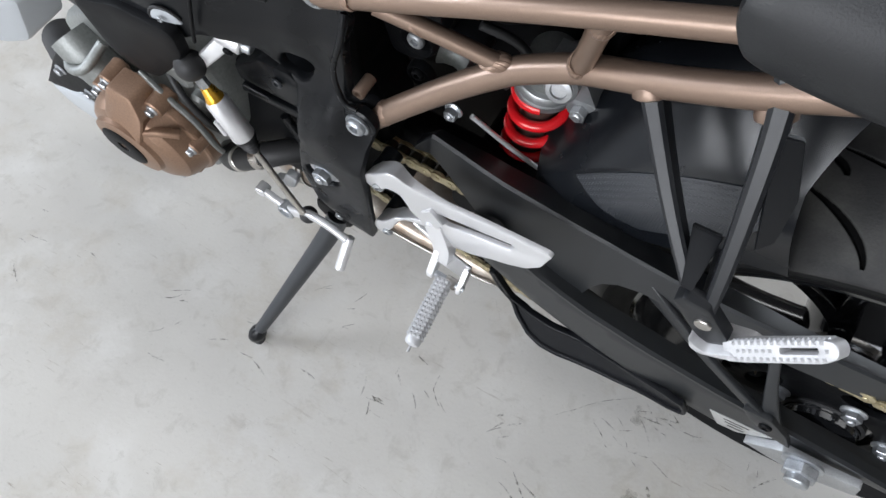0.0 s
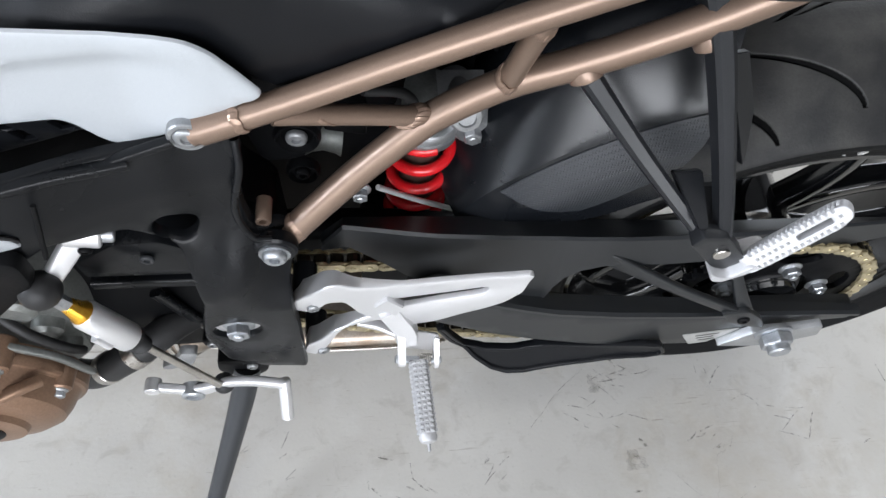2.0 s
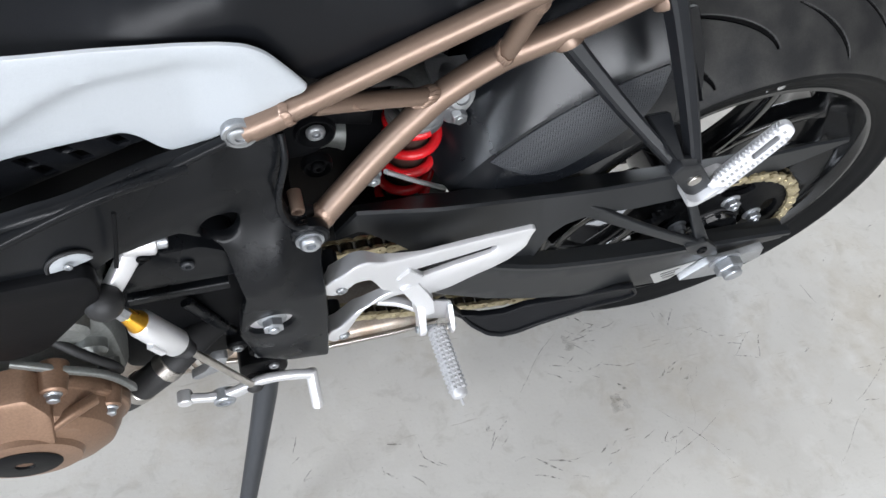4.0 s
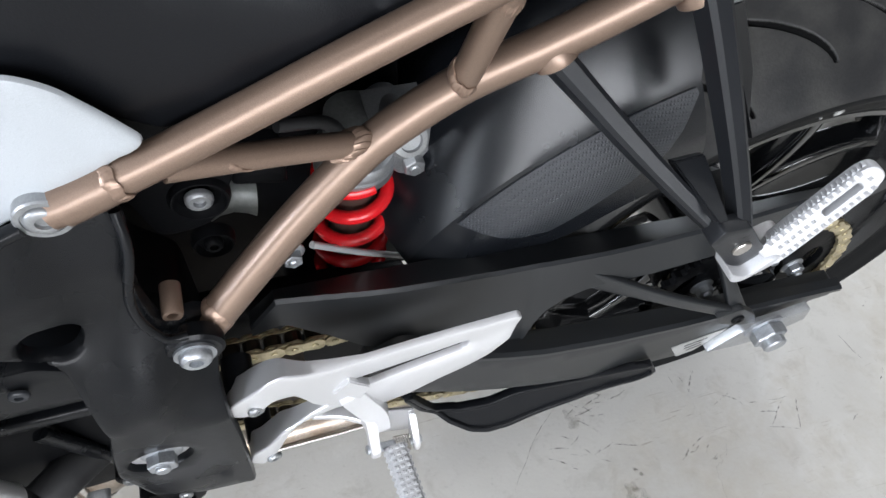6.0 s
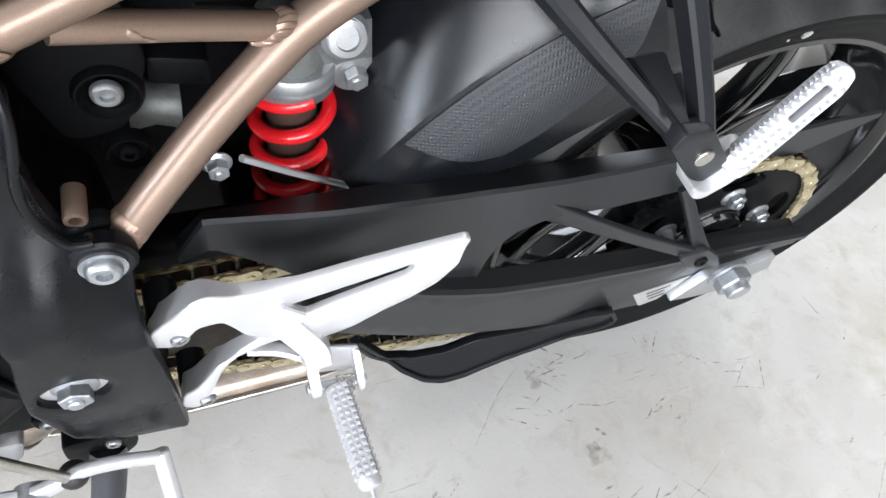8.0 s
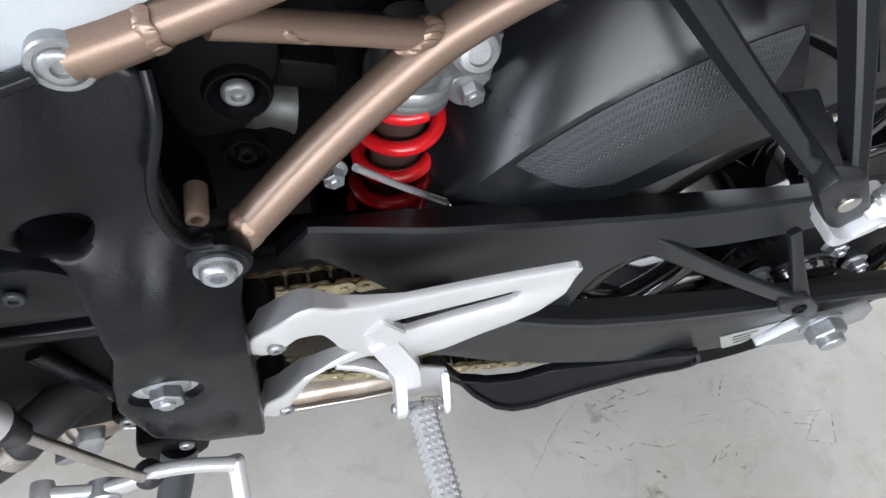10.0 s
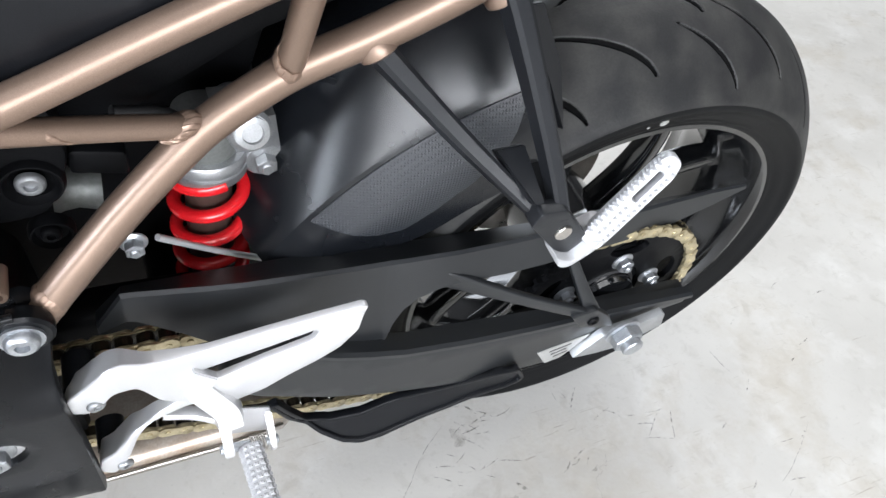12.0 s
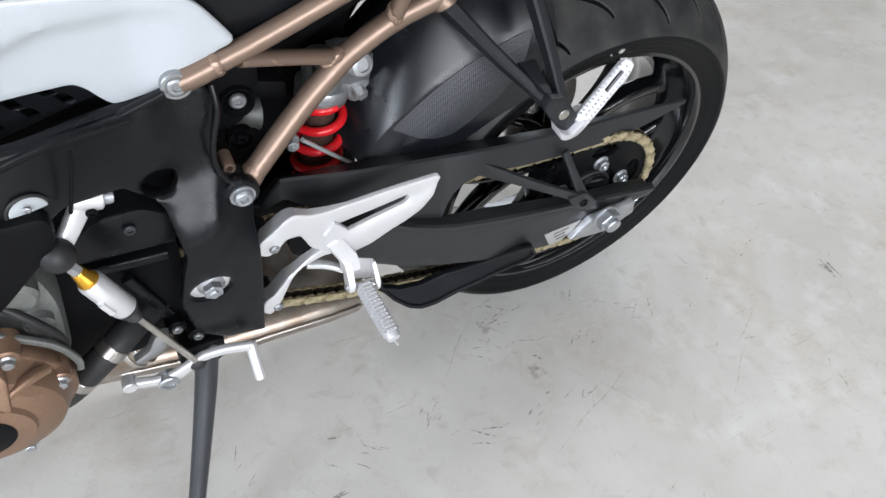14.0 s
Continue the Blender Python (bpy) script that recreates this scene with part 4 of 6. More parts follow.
def folding_peg():
    """Cast peg with rows of pyramid studs round a slot, smooth flank and rounded tip."""
    a, b = V(-0.172, -0.2035, 0.259), V(-0.1255, -0.1965, 0.3245)
    ax, u, v = frame_of(b - a, (-0.55, -0.70, 0.47))
    m = Matrix((ax, -u, -v)).transposed().to_4x4()
    m.translation = a
    n = (b - a).length
    bm = B()
    sheet(bm, [(-0.004, -0.0080), (0.010, -0.0088), (n - 0.012, -0.0088), (n - 0.002, -0.0055), (n, 0.0), (n - 0.002, 0.0055), (n - 0.010, 0.0080), (0.010, 0.0084), (-0.004, 0.0082)],
          y=-0.0065, thick=0.0135, holes=[[(n * 0.50, -0.0018), (n * 0.82, -0.0018), (n * 0.82, 0.0018), (n * 0.50, 0.0018)]], step=0.003, crown=0.0022, corner=0.004, hole_corner=0.0012)
    bmesh.ops.transform(bm, matrix=m, verts=bm.verts)
    ob = part("folding_peg", bm, M_PEG, BRACKET)
    bm = B()
    for i in range(14):
        for k in (-0.0056, 0.0056, 0.0):
            x = 0.006 + (n - 0.012) * (i + (0.5 if k == 0 else 0)) / 14
            if k == 0 and n * 0.44 < x < n * 0.86:
                continue
            e = 0.0019
            base = [bm.verts.new((x + sa * e, -0.0060, k + sc * 0.0019)) for sa, sc in ((-1, -1), (1, -1), (1, 1), (-1, 1))]
            tip = bm.verts.new((x, -0.0080, k))
            for q in range(4):
                bm.faces.new((base[q], base[(q + 1) % 4], tip))
    for i in range(21):
        x = 0.006 + (n - 0.012) * i / 20
        base = [bm.verts.new((x + sa * 0.0014, yy, 0.0078)) for sa, yy in ((-1, -0.0052), (1, -0.0052), (1, 0.003), (-1, 0.003))]
        tip = [bm.verts.new((x, -0.0044, 0.0091)), bm.verts.new((x, 0.002, 0.0091))]
        bm.faces.new((base[0], base[1], tip[0]))
        bm.faces.new((base[1], base[2], tip[1], tip[0]))
        bm.faces.new((base[2], base[3], tip[1]))
        bm.faces.new((base[3], base[0], tip[0], tip[1]))
    bmesh.ops.transform(bm, matrix=m, verts=bm.verts)
    tagged(part("knurled_face", bm, M_PEG, ob, smooth=False), kind="stuff")


folding_peg()


def ribbed_peg(name, a, b, w, h, parent, rows, hint):
    """A cast foot peg from a to b with rows of small pyramid studs and a slot."""
    a, b = Vector(a), Vector(b)
    bm = B()
    ax, u, v = frame_of(b - a, hint)
    n = 14
    path = [a.lerp(b, i / n) for i in range(n + 1)]
    sweep(bm, path, rounded(w, h, min(w, h) * 0.32), hint=hint, scale=lambda t: 1.0 if t < 0.93 else 0.82)
    ob = part(name, bm, M_PEG, parent)
    length = (b - a).length
    per = max(6, int(length / 0.0050))
    for face, (d0, d1, size, off) in enumerate(((u, v, h, w / 2), (v, u, w, h / 2), (-v, u, w, h / 2), (-u, v, h, w / 2))):
        sb = B()
        for i in range(per):
            for k in range(rows):
                o = a + ax * (length * (i + 0.5) / per) * 0.96 + d1 * ((k + 0.5) / rows - 0.5) * size * 0.82 + d0 * off
                e = 0.0020
                base = [sb.verts.new(o + ax * (sa * e) + d1 * (sc * size * 0.36 / rows) - d0 * 0.001) for sa, sc in ((-1, -1), (1, -1), (1, 1), (-1, 1))]
                top = [sb.verts.new(o + ax * (sa * e * 0.4) + d1 * (sc * size * 0.2 / rows) + d0 * 0.0010) for sa, sc in ((-1, -1), (1, -1), (1, 1), (-1, 1))]
                sb.faces.new(top)
                for q in range(4):
                    sb.faces.new((base[q], base[(q + 1) % 4], top[(q + 1) % 4], top[q]))
        tagged(part("knurled_face", sb, M_PEG, ob, smooth=False), kind="stuff")
    return ob



# ---------------------------------------------------------------- rider's foot peg with heel guard
REST = new("rider_footrest")
REST.parent, REST.location = bike, (0, 0, AXLE_Z)
REST["label"] = "silver cast rider footrest with triangular heel guard"


def heel_y(px, pz):
    """Outer face: flat, the mounting ends draw in a little, the lower bar of the triangle stands proud."""
    bar = 0.146 + 0.42 * (px + 0.400)
    low = max(0.0, min(1.0, (bar - pz + 0.010) / 0.012)) if px > -0.446 else 0.0
    dip = max(0.0, min(1.0, (-0.502 - px) / 0.018))
    return -0.1795 - 0.0030 * low + 0.003 * dip * dip * (3 - 2 * dip)


def thicken(bm, y, thick):
    """Draws the back of a cast plate inwards and down towards its mounting end, where it is a deep block."""
    for v in bm.verts:
        face = y(v.co.x, v.co.z) if callable(y) else y
        if v.co.y > face + thick * 0.62:
            t = max(0.0, min(1.0, (-0.462 - v.co.x) / 0.050))
            t = t * t * (3 - 2 * t)
            v.co.y += 0.013 * t - 0.0045 * max(0.0, min(1.0, (v.co.x + 0.465) / 0.030))
            v.co.z -= 0.008 * t


bm = B()
sheet(bm, [(-0.5308, 0.1468), (-0.5282, 0.1413), (-0.5186, 0.1354), (-0.5124, 0.1393), (-0.506, 0.149), (-0.4986, 0.159), (-0.4847, 0.1600), (-0.4796, 0.1512), (-0.4725, 0.1351), (-0.4599, 0.124), (-0.4402, 0.1118), (-0.4298, 0.1080),
           (-0.4008, 0.1165), (-0.3782, 0.1310), (-0.3602, 0.1400), (-0.3424, 0.1525), (-0.3299, 0.1710), (-0.3229, 0.1960), (-0.3271, 0.1990), (-0.3684, 0.1963), (-0.3948, 0.1938), (-0.4263, 0.1898), (-0.4565, 0.1864),
           (-0.4745, 0.1870), (-0.4889, 0.1935), (-0.4982, 0.1895), (-0.5069, 0.1800), (-0.5155, 0.1680), (-0.5264, 0.1590)],
      y=heel_y, thick=0.010, holes=[[(-0.4449, 0.1620), (-0.3957, 0.1722), (-0.3620, 0.1800), (-0.3592, 0.1765), (-0.3629, 0.1685), (-0.4315, 0.1465)]], step=0.004, crown=0.0016, corner=0.004, hole_corner=0.0025)
thicken(bm, heel_y, 0.010)
part("heel_guard", bm, M_SILVER, REST, angle=24)
# raised plate where the two bars and the peg carrier meet
bm = B()
slab = [(-0.4470, -0.1835, 0.1705), (-0.4318, -0.1845, 0.1540), (-0.4395, -0.1850, 0.1375), (-0.4590, -0.1820, 0.1515)]
loft(bm, [slab, [(a, b + 0.007, c) for a, b, c in slab]])
bmesh.ops.bevel(bm, geom=bm.edges[:], offset=0.0010, segments=2, affect="EDGES")
part("cross_rib", bm, M_SILVER, REST, angle=30)
bm = B()
sheet(bm, [(-0.5291, 0.043), (-0.5282, 0.0365), (-0.5201, 0.0281), (-0.5115, 0.0376), (-0.5036, 0.0559), (-0.494, 0.0833), (-0.4859, 0.0965), (-0.4745, 0.1045), (-0.4571, 0.1119), (-0.440, 0.1115), (-0.440, 0.1240), (-0.4601, 0.1237),
           (-0.4781, 0.1094), (-0.4903, 0.0953), (-0.4971, 0.0905), (-0.5056, 0.0760), (-0.5151, 0.0625), (-0.5248, 0.057)],
      y=-0.1775, thick=0.010, step=0.004, crown=0.0018, corner=0.004)
thicken(bm, -0.1775, 0.010)
sweep(bm, curve([(-0.474, -0.170, 0.096), (-0.452, -0.174, 0.090), (-0.432, -0.182, 0.082)], 0.004), rounded(0.007, 0.010, 0.002), hint=(0, 0, 1))
part("lower_arm", bm, M_SILVER, REST, angle=24)
for c in ((-0.5113, 0.1475), (-0.5105, 0.041)):
    bm = B()
    lathe(bm, V(c[0] - 0.008, -0.135, c[1] - 0.002), OUT, [(0, 0), (0.011, 0), (0.011, 0.026), (0, 0.026)], 24)
    part("spacer", bm, M_BLACK, REST)
    bm = B()
    torx_head(bm, V(c[0], -0.1765, c[1]), V(0.25, -1, -0.1), 0.0062, 0.0035)
    part("guard_screw", bm, M_DULL, REST)
# arm down to the open clevis, its bridge and two ears
bm = B()
sweep(bm, curve([(-0.446, -0.178, 0.136), (-0.438, -0.182, 0.122), (-0.430, -0.187, 0.108), (-0.4285, -0.193, 0.094)], 0.004), [(0.0055, -0.0088), (0.0064, 0.0), (0.0055, 0.0088), (-0.006, 0.0112), (-0.006, -0.0112)], hint=(0, -1, 0.4))
bmesh.ops.bevel(bm, geom=[e for e in bm.edges if e.calc_face_angle(0) > 0.35], offset=0.0009, segments=2, affect="EDGES")
part("peg_carrier", bm, M_SILVER, REST, angle=30)
bm = B()
plate = [(-0.434, -0.1865, 0.1105), (-0.3975, -0.1865, 0.0920), (-0.3975, -0.1930, 0.0640), (-0.434, -0.1920, 0.0760)]
loft(bm, [plate, [(a, b + 0.004, c - 0.004) for a, b, c in plate]])
bmesh.ops.bevel(bm, geom=bm.edges[:], offset=0.0009, segments=2, affect="EDGES")
part("clevis_bridge", bm, M_SILVER, REST, angle=30)
for x0, x1, ear in ((-0.4375, -0.4300, [(-0.183, 0.108), (-0.191, 0.111), (-0.204, 0.094), (-0.2110, 0.084), (-0.2115, 0.075), (-0.206, 0.069), (-0.197, 0.070), (-0.187, 0.090)]),
                    (-0.4025, -0.3975, [(-0.183, 0.089), (-0.191, 0.0925), (-0.205, 0.080), (-0.2110, 0.071), (-0.2105, 0.063), (-0.205, 0.058), (-0.196, 0.060), (-0.186, 0.074)])):
    bm = B()
    loft(bm, [[(x0, b, c) for b, c in ear], [(x1, b, c) for b, c in ear]])
    bmesh.ops.bevel(bm, geom=bm.edges[:], offset=0.0010, segments=2, affect="EDGES")
    part("clevis_ear", bm, M_SILVER, REST, angle=30)
bm = B()
cyl(bm, (-0.4400, -0.2040, 0.0775), (-0.3955, -0.2035, 0.0680), 0.0038, 16, 0.0006)
part("hinge_pin", bm, M_ZINC, REST)
bm = B()
helix = [(-0.4165 + 0.012 * i / 60, -0.204 + 0.0058 * math.cos(i * 0.65), 0.0728 - 0.003 * i / 60 + 0.0058 * math.sin(i * 0.65)) for i in range(61)]
sweep(bm, helix, ring(0.0009, 8))
part("return_spring", bm, M_STEEL, REST)
ribbed_peg("peg", (-0.418, -0.206, 0.073), (-0.413, -0.278, 0.068), 0.018, 0.017, REST, 3, (0, 0, 1))
bm = B()
lathe(bm, V(-0.413, -0.277, 0.068), V(0.07, -1, -0.07), [(0, -0.001), (0.0088, -0.001), (0.0086, 0.002), (0.0070, 0.0048), (0.0035, 0.0062), (0.0016, 0.0064), (0.0014, 0.013), (0, 0.0135)], 20)
part("feeler_tip", bm, M_PEG, REST)

# ---------------------------------------------------------------- rear shock
SHOCK = new("rear_shock")
SHOCK.parent, SHOCK.location = bike, (0, 0, AXLE_Z)
SHOCK["label"] = "rear shock absorber with red coil spring"
S_TOP, S_BOT = V(-0.406, -0.034, 0.250), V(-0.414, -0.034, 0.068)
sd = (S_TOP - S_BOT).normalized()
a_, u_, w_ = frame_of(sd)
bm = B()
turns, R_S = 4.8, 0.0268
hl = []
for i in range(241):
    t = i / 240
    ang = 2 * math.pi * turns * t
    hl.append(S_BOT + (S_TOP - S_BOT) * (0.02 + 0.80 * t) + (u_ * math.cos(ang) + w_ * math.sin(ang)) * R_S)
sweep(bm, hl, ring(0.0056, 12))
part("coil_spring", bm, M_RED, SHOCK, "glossy red coil spring")
bm = B()
lathe(bm, S_BOT, sd, [(0, -0.03), (0.02, -0.03), (0.021, 0.0), (0.019, 0.02), (0.0185, 0.10), (0.018, 0.15), (0, 0.15)], 32)
part("damper_body", bm, M_BROWN, SHOCK)
bm = B()
lathe(bm, S_BOT, sd, [(0, 0.146), (0.0285, 0.146), (0.0300, 0.148), (0.0300, 0.155), (0.0285, 0.156), (0.0285, 0.158), (0.0300, 0.159), (0.0300, 0.166), (0.0285, 0.168), (0, 0.168)], 36)
part("spring_collar", bm, M_ALU, SHOCK, "bright aluminium spring collar")
bm = B()
lathe(bm, S_BOT, sd, [(0, 0.165), (0.0225, 0.166), (0.0235, 0.170), (0.0225, 0.200), (0, 0.202)], 32)
part("shock_head", bm, M_CASE, SHOCK)
bm = B()
cyl(bm, (-0.385, -0.020, 0.262), (-0.381, -0.080, 0.284), 0.0150, 28, 0.003)
loft(bm, [[(-0.402, -0.066, 0.284), (-0.362, -0.066, 0.284), (-0.352, -0.040, 0.222), (-0.382, -0.040, 0.218)],
          [(-0.402, -0.030, 0.284), (-0.362, -0.030, 0.284), (-0.352, -0.005, 0.222), (-0.382, -0.005, 0.218)]])
part("valve_block", bm, M_ALU, SHOCK, "cast aluminium valve block")
bm = B()
lathe(bm, V(-0.381, -0.079, 0.2835), V(0.05, -1, 0.35), [(0, 0), (0.0115, 0), (0.0115, 0.0035), (0.0075, 0.0045), (0.007, 0.002), (0, 0.002)], 24)
part("preload_screw", bm, M_ALU, SHOCK)
bm = B()
cyl(bm, (-0.366, -0.004, 0.222), (-0.366, -0.046, 0.222), 0.0165, 28, 0.002)
prism(bm, V(-0.366, -0.046, 0.222), OUT, 0.0085, 0.009)
cyl(bm, (-0.366, -0.050, 0.222), (-0.366, -0.057, 0.222), 0.0048, 14)
part("adjuster_knob", bm, M_ALU, SHOCK, "zinc adjuster with hexagon nut")

# ---------------------------------------------------------------- frame and covers


def cover_y(px, pz):
    """Outer face of the black frame cover: swells outwards to the front and over the swingarm pivot."""
    t = max(0.0, min(1.0, (-0.60 - px) / 0.12))
    e = max(0.0, min(1.0, (px + 0.605) / 0.03))
    y = -0.154 + 0.010 * e * e * (3 - 2 * e) - 0.039 * t * t * (3 - 2 * t)
    s = max(0.0, min(1.0, (0.262 + 0.6 * (px + 0.57) - pz) / 0.066))
    s = s * s * (3 - 2 * s) * 0.6 + s * 0.4
    near_ear = max(0.0, min(1.0, (-0.530 - px) / 0.035))
    low = max(0.0, min(1.0, (0.220 - pz) / 0.055))
    s *= low + (1 - low) * near_ear
    y = y + s * min(0.0, -0.184 - y)
    if pz > 0.30:
        y += 0.25 * (pz - 0.30)
    return y


bm = B()
sheet(bm, [(-0.860, 0.235), (-0.860, 0.312), (-0.711, 0.341), (-0.659, 0.338), (-0.614, 0.334), (-0.590, 0.337), (-0.572, 0.344), (-0.550, 0.334), (-0.545, 0.322), (-0.553, 0.284), (-0.553, 0.263), (-0.547, 0.243),
           (-0.534, 0.240), (-0.522, 0.228), (-0.522, 0.208), (-0.527, 0.186), (-0.526, 0.118), (-0.529, 0.012), (-0.572, 0.020), (-0.603, 0.044), (-0.613, 0.102), (-0.606, 0.143),
           (-0.598, 0.176), (-0.606, 0.225), (-0.635, 0.262), (-0.680, 0.276), (-0.72, 0.255), (-0.75, 0.240), (-0.80, 0.215)],
      y=cover_y, thick=0.010, holes=[[(-0.604 + 0.0155 * math.cos(t), 0.251 + 0.0155 * math.sin(t)) for t in [2 * math.pi * i / 24 for i in range(24)]],
                                     [(-0.581 + 0.0215 * math.cos(t), 0.117 + 0.0165 * math.sin(t) + 0.003 * math.cos(t)) for t in [2 * math.pi * i / 24 for i in range(24)]]],
      step=0.006, crown=0.004, corner=0.004)
COVER = part("frame_cover", bm, M_BLACK, bike, "satin black frame cover with round hole")
bm = B()
lathe(bm, V(-0.535, -0.150, 0.222), OUT, [(0, 0), (0.017, 0), (0.018, 0.003), (0.018, 0.010), (0.016, 0.012), (0, 0.012)], 32)
part("pivot_ear", bm, M_BLACK, COVER)
bm = B()
lathe(bm, V(-0.535, -0.162, 0.222), OUT, [(0, 0), (0.0125, 0), (0.0125, 0.002), (0, 0.002)], 28)
torx_head(bm, V(-0.535, -0.164, 0.222), OUT, 0.0098, 0.006)
part("ear_screw", bm, M_ZINC, COVER)
bm = B()
flange_nut(bm, V(-0.580, -0.178, 0.119), OUT, 0.0105, 0.012, 0.003)
part("pivot_nut", bm, M_ZINC, COVER, "zinc swingarm pivot nut in an oval recess")
bm = B()
sheet(bm, [(-0.581 + 0.0212 * math.cos(t), 0.117 + 0.0162 * math.sin(t) + 0.003 * math.cos(t)) for t in [2 * math.pi * i / 24 for i in range(24)]], y=-0.178, thick=0.004, crown=0.001)
part("recess_plate", bm, M_SILVER, COVER)
# raised flange along the top of the cover, vents above it, a seam and the half-round window
bm = B()
bar_between(bm, [(-0.86, -0.206, 0.292), (-0.76, -0.196, 0.322), (-0.68, -0.172, 0.334), (-0.615, -0.150, 0.328)], 0.008, 0.010, 0.003, hint=(0, 0, 1))
part("cover_flange", bm, M_BLACK, COVER)
bm = B()
half = [(-0.7025 + 0.0138 * math.cos(t), 0.290 + 0.0150 * math.sin(t)) for t in [math.pi * i / 14 for i in range(15)]]
sheet(bm, half, y=lambda a, b: cover_y(a, b) - 0.0022, thick=0.003, step=0.005, crown=0.001)
part("half_round_plate", bm, M_WHITE, COVER, "pale half-round plate with a small screw")
bm = B()
arch = [(-0.7025 + 0.0150 * math.cos(t), cover_y(-0.7025 + 0.0150 * math.cos(t), 0.292) - 0.001, 0.290 + 0.0165 * math.sin(t)) for t in [math.pi * (0.1 + 0.9 * i / 16) for i in range(17)]]
sweep(bm, arch, ring(0.0016, 10))
part("window_lip", bm, M_RUBBER, COVER)
bm = B()
torx_head(bm, V(-0.7025, -0.1965, 0.297), OUT, 0.0030, 0.0012)
part("plate_screw", bm, M_ZINC, COVER)
bm = B()
bar_between(bm, [(-0.662, -0.186, 0.336), (-0.668, -0.190, 0.310), (-0.676, -0.192, 0.280)], 0.003, 0.003, 0.0008)
part("cover_seam", bm, M_DARK, COVER)
# rolled rim of the cut-out round the subframe joint
bm = B()
rim_path = curve([(-0.546, -0.140, 0.338), (-0.546, -0.150, 0.318), (-0.5545, -0.156, 0.286), (-0.5545, -0.158, 0.262), (-0.546, -0.161, 0.244), (-0.535, -0.160, 0.241)], 0.005)
sweep(bm, rim_path, ring(0.0028, 10))
part("rolled_rim", bm, M_BLACK, COVER)
# main frame spar behind the covers
bm = B()
sheet(bm, [(-0.90, 0.10), (-0.90, 0.33), (-0.70, 0.35), (-0.575, 0.345), (-0.562, 0.30), (-0.565, 0.23), (-0.540, 0.20), (-0.540, -0.02), (-0.60, -0.02), (-0.64, 0.05), (-0.70, 0.08)], y=-0.112, thick=0.05, step=0.02, crown=0.008, corner=0.01)
SPAR = part("main_frame", bm, M_DARK, bike, "black cast main frame behind the covers")
bm = B()
sheet(bm, [(-0.700, 0.165), (-0.60, 0.165), (-0.60, 0.205), (-0.625, 0.222), (-0.66, 0.220), (-0.700, 0.19)], y=-0.150, thick=0.045, crown=0.004, corner=0.006)
part("frame_rib", bm, M_BLACK, SPAR)
bm = B()
torx_head(bm, V(-0.639, -0.152, 0.201), OUT, 0.006, 0.003)
part("frame_screw", bm, M_STAND, SPAR)
# black cover over the front sprocket, with two ribs
bm = B()
sheet(bm, [(-0.738, 0.000), (-0.738, 0.168), (-0.70, 0.172), (-0.600, 0.168), (-0.598, 0.035), (-0.640, -0.012), (-0.70, -0.014)], y=lambda a, b: -0.136 - 0.008 * max(0.0, min(1.0, (0.12 - b) / 0.05)), thick=0.008, step=0.008, crown=0.004, corner=0.012)
SPC = part("sprocket_cover", bm, M_DARK, bike, "black plastic front sprocket cover")
for pa, pb in (((-0.70, -0.142, 0.150), (-0.612, -0.140, 0.146)), ((-0.655, -0.146, 0.125), (-0.625, -0.147, 0.045))):
    bm = B()
    bar_between(bm, [pa, pb], 0.018 if pa[2] - pb[2] < 0.02 else 0.008, 0.012, 0.003)
    part("cover_rib", bm, M_BLACK, SPC)
# bracket with the upper screw behind the brace
bm = B()
sheet(bm, [(-0.545, 0.235), (-0.560, 0.300), (-0.545, 0.345), (-0.515, 0.350), (-0.492, 0.325), (-0.490, 0.285), (-0.510, 0.240)], y=-0.085, thick=0.02, crown=0.004, corner=0.012)
EARP = part("shock_mount_plate", bm, M_DARK, bike, "black shock mounting plate")
for c, r in (((-0.514, -0.085, 0.275), 0.0085), ((-0.514, -0.085, 0.228), 0.0065)):
    bm = B()
    lathe(bm, V(*c) + V(0, 0, -0.004), OUT, [(0, 0), (r * 1.5, 0), (r * 1.7, 0.002), (r * 1.85, 0.005), (r * 2.0, 0.005), (r * 2.2, 0.001), (r * 2.2, -0.004)], 32)
    part("screw_seat", bm, M_DARK, EARP)
    bm = B()
    torx_head(bm, V(*c) + V(0, -0.004, 0), OUT, r, 0.005)
    part("mount_screw", bm, M_DULL if r > 0.007 else M_DARK, EARP)
bm = B()
flange_nut(bm, V(-0.467, -0.104, 0.222), OUT, 0.0068, 0.010, 0.002)
part("hex_bolt", bm, M_ZINC, EARP)
bm = B()
tube(bm, [(-0.452, -0.097, 0.214), (-0.413, -0.084, 0.171), (-0.375, -0.068, 0.128)], 0.0026, 10)
part("brake_line", bm, M_SILVER, EARP, "thin steel line")

bm = B()
lathe(bm, V(-0.513, -0.040, 0.218), V(1, 0, -0.15), [(0, 0), (0.020, 0), (0.0165, 0.006), (0.0145, 0.016), (0.0165, 0.026), (0.019, 0.031), (0, 0.031)], 28)
part("grey_bush", bm, M_CASE, EARP, "dull grey aluminium bush")
bm = B()
sheet(bm, [(-0.492, 0.280), (-0.459, 0.273), (-0.460, 0.252), (-0.495, 0.260)], y=-0.072, thick=0.03, crown=0.003, corner=0.004)
part("plug_connector", bm, M_DARK, EARP, "black electrical plug")
bm = B()
tube(bm, [(-0.462, -0.070, 0.305), (-0.43, -0.060, 0.29), (-0.42, -0.055, 0.262), (-0.435, -0.07, 0.24)], 0.0045, 12)
part("cable", bm, M_RUBBER, EARP)
bm = B()
